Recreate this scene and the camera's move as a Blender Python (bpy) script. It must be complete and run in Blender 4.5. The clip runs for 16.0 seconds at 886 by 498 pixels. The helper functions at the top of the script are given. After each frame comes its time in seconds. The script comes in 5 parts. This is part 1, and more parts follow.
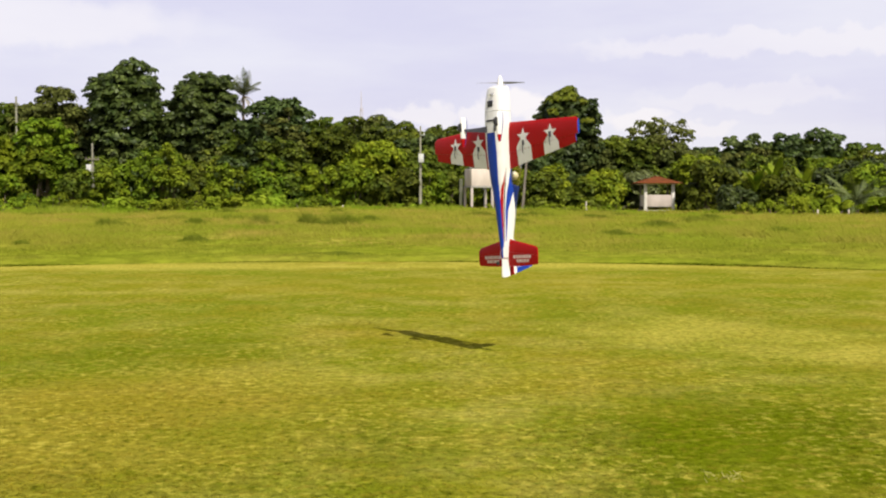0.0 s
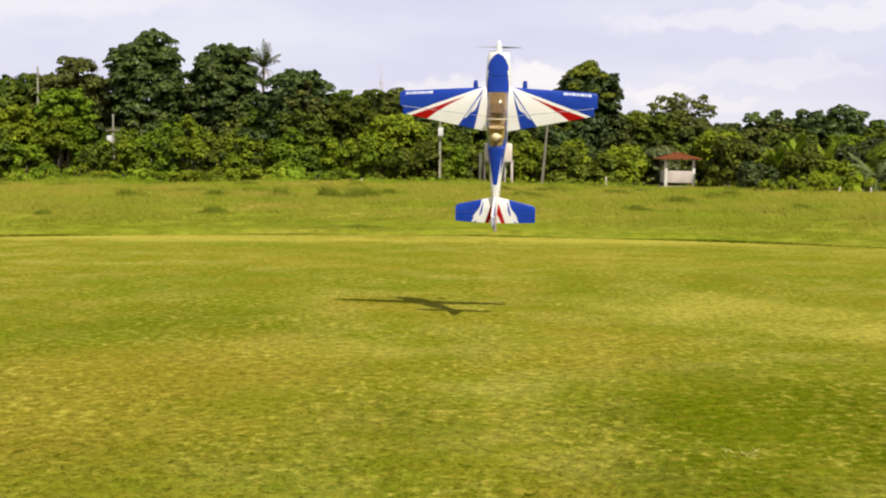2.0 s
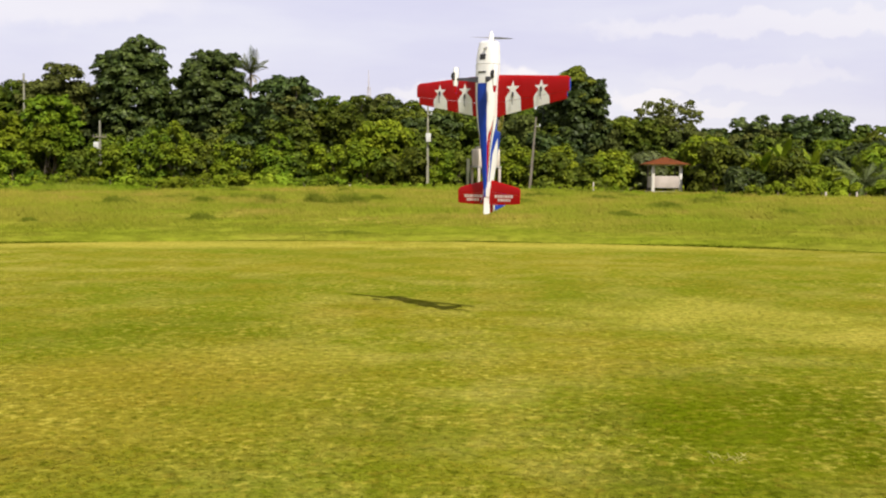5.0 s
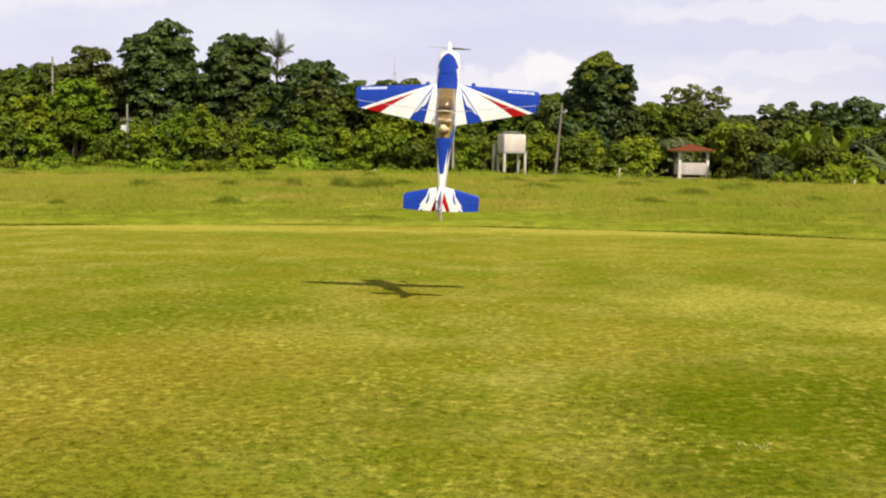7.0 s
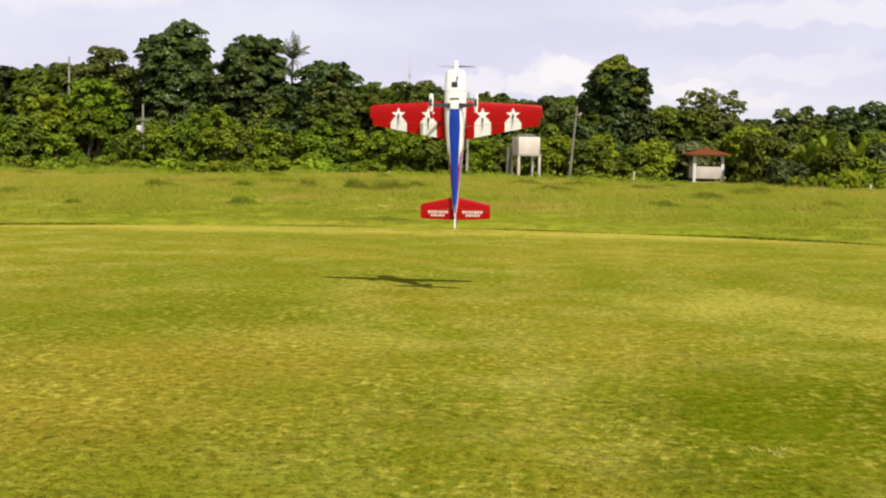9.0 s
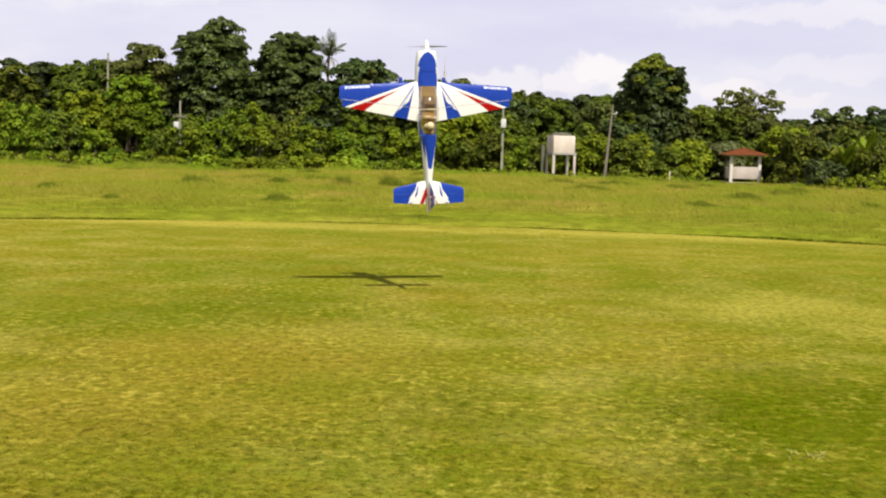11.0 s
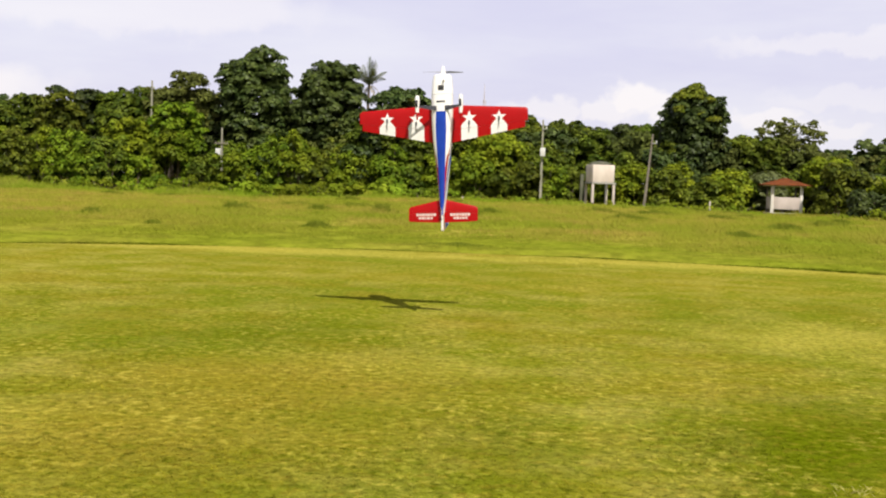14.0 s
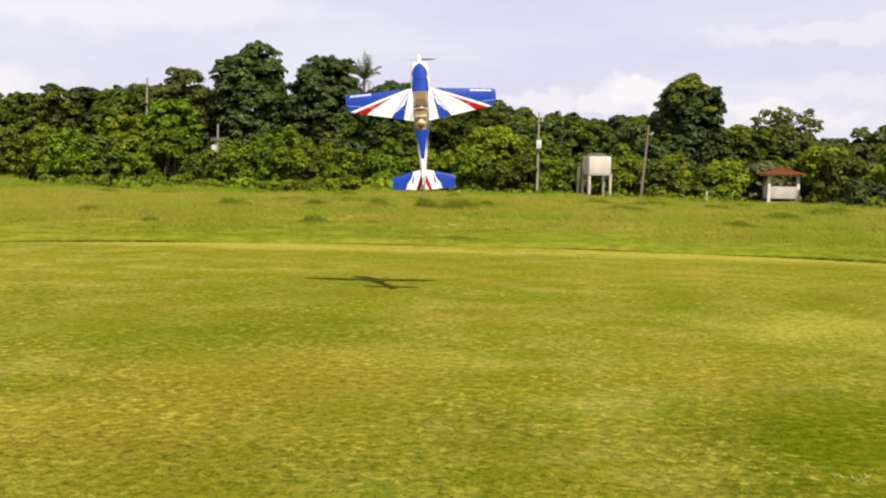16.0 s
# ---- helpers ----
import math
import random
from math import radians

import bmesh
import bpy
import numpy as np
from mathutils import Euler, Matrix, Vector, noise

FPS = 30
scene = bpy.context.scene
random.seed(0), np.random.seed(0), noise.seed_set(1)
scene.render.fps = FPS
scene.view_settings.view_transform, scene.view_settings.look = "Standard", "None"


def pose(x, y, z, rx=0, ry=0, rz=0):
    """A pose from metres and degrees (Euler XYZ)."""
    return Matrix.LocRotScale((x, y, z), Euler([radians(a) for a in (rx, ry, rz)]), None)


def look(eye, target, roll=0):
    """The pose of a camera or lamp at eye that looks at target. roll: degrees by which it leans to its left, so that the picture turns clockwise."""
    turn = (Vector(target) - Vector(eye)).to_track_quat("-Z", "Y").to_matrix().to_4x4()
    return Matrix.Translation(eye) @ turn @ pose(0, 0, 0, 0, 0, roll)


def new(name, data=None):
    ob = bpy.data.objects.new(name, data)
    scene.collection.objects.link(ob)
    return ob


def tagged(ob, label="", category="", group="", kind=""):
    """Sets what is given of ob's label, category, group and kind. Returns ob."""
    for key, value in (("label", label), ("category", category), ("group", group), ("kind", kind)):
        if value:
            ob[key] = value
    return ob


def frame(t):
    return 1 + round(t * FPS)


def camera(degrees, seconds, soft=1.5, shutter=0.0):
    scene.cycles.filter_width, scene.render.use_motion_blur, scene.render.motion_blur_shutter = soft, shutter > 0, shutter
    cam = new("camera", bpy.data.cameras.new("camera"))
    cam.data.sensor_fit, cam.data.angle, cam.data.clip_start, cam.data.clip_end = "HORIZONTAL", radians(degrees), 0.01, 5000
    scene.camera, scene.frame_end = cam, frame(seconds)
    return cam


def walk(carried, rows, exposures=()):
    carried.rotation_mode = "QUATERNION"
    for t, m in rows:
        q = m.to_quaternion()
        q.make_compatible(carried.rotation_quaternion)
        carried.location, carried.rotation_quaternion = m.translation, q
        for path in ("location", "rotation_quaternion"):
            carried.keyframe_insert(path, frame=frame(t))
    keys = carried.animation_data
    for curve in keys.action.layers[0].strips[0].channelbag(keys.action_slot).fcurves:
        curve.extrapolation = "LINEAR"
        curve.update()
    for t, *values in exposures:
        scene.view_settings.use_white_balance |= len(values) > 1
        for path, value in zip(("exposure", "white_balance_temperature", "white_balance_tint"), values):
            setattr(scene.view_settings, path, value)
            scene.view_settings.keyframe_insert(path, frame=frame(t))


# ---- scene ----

# ---------------------------------------------------------------- camera
cam = camera(44.0, 16.0, soft=2.1)
CAMERA_ROWS = [  # seconds, x, yaw, pitch, roll
    (0, 0.000, 0.00, -3.00, 0.00), (0.5, -0.000, -0.05, -3.28, -0.16), (1, -0.010, 0.63, -3.53, -0.54),
    (1.5, -0.011, 0.93, -3.96, -0.57), (2, -0.013, 1.00, -4.36, -0.51), (2.5, -0.010, 0.84, -4.00, -0.41),
    (3, -0.009, 0.76, -3.89, -0.45), (3.5, -0.008, 0.34, -4.01, -0.40), (6, -0.012, 0.45, -4.10, -0.28),
    (6.5, -0.018, 1.12, -4.43, -0.56), (7, -0.022, 1.68, -4.84, -0.73), (7.5, -0.023, 1.83, -4.63, -0.91),
    (8, -0.024, 1.60, -4.75, -0.71), (8.5, -0.023, 2.03, -4.72, -0.95), (11, -0.046, 4.21, -4.88, -1.53),
    (11.5, -0.057, 5.12, -4.57, -1.96), (11.7, -0.058, 5.10, -4.72, -1.94), (12, -0.061, 5.84, -3.81, -1.81),
    (12.2, -0.063, 6.75, -2.05, -1.82), (12.3, -0.064, 6.87, -2.10, -1.82), (12.4, -0.065, 6.74, -2.48, -1.83), (12.5, -0.065, 6.53, -2.76, -1.83),
    (12.7, -0.065, 6.24, -3.42, -1.84), (13, -0.065, 6.29, -3.46, -1.84), (13.5, -0.067, 6.16, -3.63, -1.85), (14, -0.064, 6.22, -3.48, -1.94),
    (14.5, -0.061, 5.92, -3.54, -1.78), (15, -0.064, 5.90, -3.67, -1.84), (15.2, -0.064, 5.87, -4.15, -1.68),
    (15.5, -0.064, 5.88, -4.19, -1.44), (15.7, -0.062, 5.84, -4.20, -1.34),
    (16, -0.058, 6.05, -3.81, -1.20)]
EYE = 1.6
walk(cam, [(t, pose(x, 0, EYE, 90 + pitch, roll, yaw)) for t, x, yaw, pitch, roll in CAMERA_ROWS])

# ---------------------------------------------------------------- sun and sky
SUN_AZ, SUN_EL = 152.3, 51.4  # degrees clockwise from +y, and above the horizon
to_sun = Vector((math.sin(radians(SUN_AZ)) * math.cos(radians(SUN_EL)),
                 math.cos(radians(SUN_AZ)) * math.cos(radians(SUN_EL)), math.sin(radians(SUN_EL))))
sun_data = bpy.data.lights.new("sun", "SUN")
sun_data.energy, sun_data.angle, sun_data.color = 4.9, radians(0.6), (1.0, 0.93, 0.81)
sun = new("sun", sun_data)
sun.matrix_world = look(to_sun * 50, (0, 0, 0))


def sky_world():
    w = bpy.data.worlds.new("sky")
    w.use_nodes = True
    scene.world = w
    n, l = w.node_tree.nodes, w.node_tree.links
    n.clear()
    out = n.new("ShaderNodeOutputWorld")
    sky = n.new("ShaderNodeTexSky")
    sky.sky_type, sky.sun_disc = "NISHITA", False
    sky.sun_elevation, sky.sun_rotation = radians(SUN_EL), radians(SUN_AZ)
    sky.air_density, sky.dust_density = 1.0, 2.0
    blue = n.new("ShaderNodeBackground")
    blue.inputs[1].default_value = 0.10
    l.new(sky.outputs[0], blue.inputs[0])
    co = n.new("ShaderNodeTexCoord")

    def layer(scale, loc, stretch, detail, lo, hi):
        mp = n.new("ShaderNodeMapping")
        mp.inputs["Scale"].default_value = (1, 1, stretch)
        mp.inputs["Location"].default_value = loc
        l.new(co.outputs["Generated"], mp.inputs[0])
        nz = n.new("ShaderNodeTexNoise")
        nz.inputs["Scale"].default_value, nz.inputs["Detail"].default_value = scale, detail
        nz.inputs["Roughness"].default_value = 0.55
        l.new(mp.outputs[0], nz.inputs["Vector"])
        rp = n.new("ShaderNodeMapRange")
        rp.interpolation_type = "SMOOTHSTEP"
        rp.inputs[1].default_value, rp.inputs[2].default_value = lo, hi
        l.new(nz.outputs[0], rp.inputs[0])
        return rp.outputs[0]

    veil = layer(2.6, (0.3, 0.1, 0), 4.5, 5, 0.30, 0.68)      # thin high cloud in long streaks
    # heaped clouds low over the trees and two soft high streaks: place (x, z per y), half sizes, weight
    wob = n.new("ShaderNodeTexNoise")
    wob.inputs["Scale"].default_value, wob.inputs["Detail"].default_value = 34, 6
    l.new(co.outputs["Generated"], wob.inputs["Vector"])
    off = n.new("ShaderNodeVectorMath")
    off.operation = "MULTIPLY_ADD"
    off.inputs[1].default_value, off.inputs[2].default_value = (0.06, 0.0, 0.045), (-0.03, 0.0, -0.0225)
    l.new(wob.outputs["Color"], off.inputs[0])
    bent = n.new("ShaderNodeVectorMath")
    l.new(co.outputs["Generated"], bent.inputs[0])
    l.new(off.outputs[0], bent.inputs[1])
    total = None
    for cx, cz, w, h, k in ((0.064, 0.080, 0.024, 0.018, 1.0), (0.085, 0.070, 0.028, 0.015, 0.85), (0.035, 0.068, 0.028, 0.012, 0.7), (-0.02, 0.070, 0.04, 0.011, 0.6), (0.180, 0.068, 0.04, 0.011, 0.75), (0.225, 0.058, 0.04, 0.008, 0.5), (0.27, 0.085, 0.10, 0.010, 0.35),
                            (-0.40, 0.155, 0.16, 0.025, 0.5), (0.33, 0.135, 0.22, 0.012, 0.5), (0.75, 0.09, 0.2, 0.03, 0.9), (-0.85, 0.09, 0.25, 0.03, 0.9)):
        sub = n.new("ShaderNodeVectorMath")
        sub.operation = "SUBTRACT"
        q = Vector((cx, 1, cz)).normalized()
        sub.inputs[1].default_value = q
        l.new(bent.outputs[0], sub.inputs[0])
        sc = n.new("ShaderNodeVectorMath")
        sc.operation = "MULTIPLY"
        sc.inputs[1].default_value = (1 / w, 0.5 / w, 1 / h)
        l.new(sub.outputs[0], sc.inputs[0])
        ln = n.new("ShaderNodeVectorMath")
        ln.operation = "LENGTH"
        l.new(sc.outputs[0], ln.inputs[0])
        mr = n.new("ShaderNodeMapRange")
        mr.interpolation_type = "SMOOTHSTEP"
        for i, v in enumerate((1.12, 0.62, 0.0, k)):
            mr.inputs[i + 1].default_value = v
        l.new(ln.outputs["Value"], mr.inputs[0])
        if total is None:
            total = mr.outputs[0]
        else:
            mx = n.new("ShaderNodeMath")
            mx.operation = "MAXIMUM"
            l.new(total, mx.inputs[0])
            l.new(mr.outputs[0], mx.inputs[1])
            total = mx.outputs[0]
    tint = n.new("ShaderNodeMix")
    tint.data_type = "RGBA"
    tint.inputs["A"].default_value = (0.735, 0.705, 0.89, 1)
    tint.inputs["B"].default_value = (0.875, 0.85, 0.945, 1)
    l.new(veil, tint.inputs["Factor"])
    tint2 = n.new("ShaderNodeMix")
    tint2.data_type = "RGBA"
    tint2.inputs["B"].default_value = (1.02, 0.955, 0.97, 1)
    l.new(total, tint2.inputs["Factor"])
    l.new(tint.outputs["Result"], tint2.inputs["A"])
    cloud = n.new("ShaderNodeBackground")
    # bright haze low down, a deeper sky overhead
    up = n.new("ShaderNodeSeparateXYZ")
    l.new(co.outputs["Generated"], up.inputs[0])
    fall = n.new("ShaderNodeMapRange")
    fall.interpolation_type = "SMOOTHSTEP"
    for k, v in enumerate((0.20, 0.75, 0.90, 0.40)):
        fall.inputs[k + 1].default_value = v
    l.new(up.outputs["Z"], fall.inputs[0])
    l.new(fall.outputs[0], cloud.inputs[1])
    l.new(tint2.outputs["Result"], cloud.inputs[0])
    mix = n.new("ShaderNodeMixShader")
    mix.inputs[0].default_value = 0.85
    l.new(blue.outputs[0], mix.inputs[1])
    l.new(cloud.outputs[0], mix.inputs[2])
    l.new(mix.outputs[0], out.inputs[0])


sky_world()
scene.view_settings.exposure = 0.22


# ---------------------------------------------------------------- materials
def material(name, a, b=None, scale=6.0, rough=0.6, metal=0.0, bump=0.0, fine=60.0, coat=0.0, island=0.0, third=None,
             big=0.0, translucent=0.0, spec=0.5, stretch=(1, 1, 1)):
    """Noise between two colours at two scales, with fine relief; island: how far separate pieces differ."""
    m = bpy.data.materials.new(name)
    m.use_nodes = True
    n, l = m.node_tree.nodes, m.node_tree.links
    p = n["Principled BSDF"]
    p.inputs["Roughness"].default_value, p.inputs["Metallic"].default_value = rough, metal
    p.inputs["Coat Weight"].default_value = coat
    p.inputs["Specular IOR Level"].default_value = spec
    b = b or tuple(c * 0.85 for c in a)
    co = n.new("ShaderNodeTexCoord")
    mp = n.new("ShaderNodeMapping")
    mp.inputs["Scale"].default_value = stretch
    l.new(co.outputs["Object"], mp.inputs[0])

    def tex(s, d):
        t = n.new("ShaderNodeTexNoise")
        t.inputs["Scale"].default_value, t.inputs["Detail"].default_value = s, d
        l.new(mp.outputs[0], t.inputs["Vector"])
        r = n.new("ShaderNodeMapRange")
        r.inputs[1].default_value, r.inputs[2].default_value = 0.32, 0.68
        l.new(t.outputs[0], r.inputs[0])
        return r.outputs[0]

    def mixed(f, ca, cb):
        x = n.new("ShaderNodeMix")
        x.data_type = "RGBA"
        for sock, c in (("A", ca), ("B", cb)):
            if isinstance(c, tuple):
                x.inputs[sock].default_value = (*c, 1)
            else:
                l.new(c, x.inputs[sock])
        if isinstance(f, float):
            x.inputs["Factor"].default_value = f
        else:
            l.new(f, x.inputs["Factor"])
        return x.outputs["Result"]

    colour = mixed(tex(scale, 4), a, b)
    if third:
        s = n.new("ShaderNodeMath")
        s.operation = "MULTIPLY"
        s.inputs[1].default_value = 0.8
        l.new(tex(big, 3), s.inputs[0])
        colour = mixed(s.outputs[0], colour, third)
    if island:
        g = n.new("ShaderNodeNewGeometry")
        hsv = n.new("ShaderNodeHueSaturation")
        r = n.new("ShaderNodeMapRange")
        r.inputs[3].default_value, r.inputs[4].default_value = 1 - island, 1 + island
        l.new(g.outputs["Random Per Island"], r.inputs[0])
        oi = n.new("ShaderNodeObjectInfo")
        ro = n.new("ShaderNodeMapRange")
        ro.inputs[3].default_value, ro.inputs[4].default_value = 0.72, 1.28
        l.new(oi.outputs["Random"], ro.inputs[0])
        vm = n.new("ShaderNodeMath")
        vm.operation = "MULTIPLY"
        l.new(r.outputs[0], vm.inputs[0])
        l.new(ro.outputs[0], vm.inputs[1])
        l.new(vm.outputs[0], hsv.inputs["Value"])
        wrap = n.new("ShaderNodeMath")
        wrap.operation = "MULTIPLY"
        wrap.inputs[1].default_value = 7.31
        l.new(oi.outputs["Random"], wrap.inputs[0])
        frac = n.new("ShaderNodeMath")
        frac.operation = "FRACT"
        l.new(wrap.outputs[0], frac.inputs[0])
        hue = n.new("ShaderNodeMapRange")
        hue.inputs[3].default_value, hue.inputs[4].default_value = 0.487, 0.518
        l.new(frac.outputs[0], hue.inputs[0])
        l.new(hue.outputs[0], hsv.inputs["Hue"])
        l.new(colour, hsv.inputs["Color"])
        colour = hsv.outputs[0]
    l.new(colour, p.inputs["Base Color"])
    if bump:
        t = n.new("ShaderNodeTexNoise")
        t.inputs["Scale"].default_value, t.inputs["Detail"].default_value = fine, 4
        l.new(mp.outputs[0], t.inputs["Vector"])
        bp = n.new("ShaderNodeBump")
        bp.inputs["Strength"].default_value, bp.inputs["Distance"].default_value = bump, 0.02
        l.new(t.outputs[0], bp.inputs["Height"])
        l.new(bp.outputs[0], p.inputs["Normal"])
    if translucent:
        tr = n.new("ShaderNodeBsdfTranslucent")
        l.new(colour, tr.inputs[0])
        mx = n.new("ShaderNodeMixShader")
        mx.inputs[0].default_value = translucent
        l.new(p.outputs[0], mx.inputs[1])
        l.new(tr.outputs[0], mx.inputs[2])
        l.new(mx.outputs[0], n["Material Output"].inputs[0])
    return m


WHITE = material("white_film", (0.80, 0.79, 0.77), (0.74, 0.73, 0.71), 9, 0.38, coat=0.08, spec=0.3)
BLUE = material("blue_film", (0.007, 0.038, 0.31), (0.010, 0.048, 0.36), 9, 0.40, coat=0.05, spec=0.2)
RED = material("red_film", (0.37, 0.003, 0.004), (0.33, 0.003, 0.003), 9, 0.42, coat=0.03, spec=0.16)
BLACK = material("black_rubber", (0.018, 0.018, 0.02), (0.03, 0.03, 0.03), 30, 0.55)
COCKPIT = material("cockpit_lining", (0.32, 0.23, 0.10), (0.24, 0.17, 0.07), 14, 0.7)
HOOD = material("hood_lining", (0.13, 0.085, 0.04), (0.09, 0.06, 0.03), 14, 0.7)
FAINT = material("faint_lettering", (0.56, 0.60, 0.74), (0.48, 0.53, 0.70), 20, 0.4)
PALE = material("pale_lettering", (0.70, 0.60, 0.56), (0.60, 0.50, 0.46), 20, 0.4)
CARBON = material("carbon_fibre", (0.02, 0.02, 0.023), (0.035, 0.035, 0.04), 60, 0.35, coat=0.5)
PROP = material("grey_propeller", (0.20, 0.20, 0.23), (0.26, 0.26, 0.29), 30, 0.4)
STEEL = material("bare_steel", (0.55, 0.55, 0.56), (0.42, 0.42, 0.43), 40, 0.35, metal=1.0)
FILM = [WHITE, BLUE, RED, BLACK, COCKPIT, PALE, FAINT]
W, B, R, K, C, P, Q = range(7)



def turf(name, dark, mid, straw, scales, bump=0.0, island=0.0, translucent=0.0, speck=0.45, flecks=None, patches=()):
    """Grass in three tones: broad patches, clumps, and fine dark flecks painting the shade between the blades."""
    m = bpy.data.materials.new(name)
    m.use_nodes = True
    n, l = m.node_tree.nodes, m.node_tree.links
    p = n["Principled BSDF"]
    p.inputs["Roughness"].default_value, p.inputs["Specular IOR Level"].default_value = 0.9, 0.0
    co = n.new("ShaderNodeTexCoord")

    def tex(s, detail, rough, lo, hi):
        t = n.new("ShaderNodeTexNoise")
        t.inputs["Scale"].default_value, t.inputs["Detail"].default_value, t.inputs["Roughness"].default_value = s, detail, rough
        l.new(co.outputs["Object"], t.inputs["Vector"])
        r = n.new("ShaderNodeMapRange")
        r.inputs[1].default_value, r.inputs[2].default_value = lo, hi
        l.new(t.outputs[0], r.inputs[0])
        return r.outputs[0], t.outputs[0]

    def mixed(f, ca, cb):
        x = n.new("ShaderNodeMix")
        x.data_type = "RGBA"
        for sock, c in (("A", ca), ("B", cb)):
            if isinstance(c, tuple):
                x.inputs[sock].default_value = (*c, 1)
            else:
                l.new(c, x.inputs[sock])
        l.new(f, x.inputs["Factor"])
        return x.outputs["Result"]

    def maths(op, a, b):
        x = n.new("ShaderNodeMath")
        x.operation = op
        x.use_clamp = True
        for i, c in enumerate((a, b)):
            if isinstance(c, float):
                x.inputs[i].default_value = c
            else:
                l.new(c, x.inputs[i])
        return x.outputs[0]

    broad, _ = tex(scales[0], 3, 0.5, 0.36, 0.62)
    clump, _ = tex(scales[1], 9, 0.68, 0.44, 0.66)
    fine, h = tex(scales[2], 6, 0.7, 0.40, 0.60)
    colour = mixed(broad, dark, mid)
    colour = mixed(maths("MULTIPLY", clump, maths("ADD", broad, 0.25)), colour, straw)
    if flecks:
        brown, green, pale = flecks
        colour = mixed(maths("MULTIPLY", tex(0.55, 5, 0.6, 0.47, 0.68)[0], 0.6), colour, brown)
        ragged = n.new("ShaderNodeTexNoise")
        ragged.inputs["Scale"].default_value, ragged.inputs["Detail"].default_value = 1.1, 6
        l.new(co.outputs["Object"], ragged.inputs["Vector"])
        for px, py, rx, ry, amount, tint in patches:
            mp = n.new("ShaderNodeMapping")
            mp.vector_type = "POINT"
            mp.inputs["Location"].default_value = (-px / rx, -py / ry, 0)
            mp.inputs["Scale"].default_value = (1 / rx, 1 / ry, 0)
            l.new(co.outputs["Object"], mp.inputs[0])
            ln = n.new("ShaderNodeVectorMath")
            ln.operation = "LENGTH"
            l.new(mp.outputs[0], ln.inputs[0])
            ad = n.new("ShaderNodeMath")
            ad.operation = "MULTIPLY_ADD"
            l.new(ragged.outputs[0], ad.inputs[0])
            ad.inputs[1].default_value = 1.6
            l.new(ln.outputs["Value"], ad.inputs[2])
            mr = n.new("ShaderNodeMapRange")
            mr.interpolation_type = "SMOOTHSTEP"
            for i, v in enumerate((2.1, 1.0, 0.0, amount)):
                mr.inputs[i + 1].default_value = v
            l.new(ad.outputs[0], mr.inputs[0])
            colour = mixed(mr.outputs[0], colour, (brown, green, pale)[tint])
        dry = tex(0.9, 4, 0.6, 0.42, 0.62)[0]
        colour = mixed(maths("MULTIPLY", maths("MULTIPLY", tex(4.5, 5, 0.65, 0.54, 0.66)[0], 0.42), dry), colour, pale)
        colour = mixed(maths("MULTIPLY", tex(7.0, 5, 0.65, 0.54, 0.65)[0], 0.42), colour, green)
        # random dark flecks put the shade in the gaps into the colour
        colour = mixed(maths("MULTIPLY", tex(17.0, 4, 0.6, 0.54, 0.64)[0], 0.55), colour, tuple(c * 0.55 for c in green))
        colour = mixed(maths("MULTIPLY", tex(9.0, 5, 0.65, 0.52, 0.64)[0], 0.42), colour, brown)
        colour = mixed(maths("MULTIPLY", maths("MULTIPLY", tex(12.0, 5, 0.65, 0.54, 0.64)[0], dry), 0.60), colour, pale)
    hsv = n.new("ShaderNodeHueSaturation")
    r = n.new("ShaderNodeMapRange")
    r.inputs[3].default_value, r.inputs[4].default_value = 1 - speck, 1 + 0.6 * speck
    l.new(fine, r.inputs[0])
    value = r.outputs[0]
    if island:
        g = n.new("ShaderNodeNewGeometry")
        q = n.new("ShaderNodeMapRange")
        q.inputs[3].default_value, q.inputs[4].default_value = 1 - island, 1 + island
        l.new(g.outputs["Random Per Island"], q.inputs[0])
        v = n.new("ShaderNodeMath")
        v.operation = "MULTIPLY"
        l.new(value, v.inputs[0])
        l.new(q.outputs[0], v.inputs[1])
        value = v.outputs[0]
    l.new(value, hsv.inputs["Value"])
    l.new(colour, hsv.inputs["Color"])
    colour = hsv.outputs[0]
    l.new(colour, p.inputs["Base Color"])
    if bump:
        bp = n.new("ShaderNodeBump")
        bp.inputs["Strength"].default_value, bp.inputs["Distance"].default_value = bump, 0.03
        l.new(h, bp.inputs["Height"])
        l.new(bp.outputs[0], p.inputs["Normal"])
    if translucent:
        tr = n.new("ShaderNodeBsdfTranslucent")
        l.new(colour, tr.inputs[0])
        mx = n.new("ShaderNodeMixShader")
        mx.inputs[0].default_value = translucent
        l.new(p.outputs[0], mx.inputs[1])
        l.new(tr.outputs[0], mx.inputs[2])
        l.new(mx.outputs[0], n["Material Output"].inputs[0])
    return m


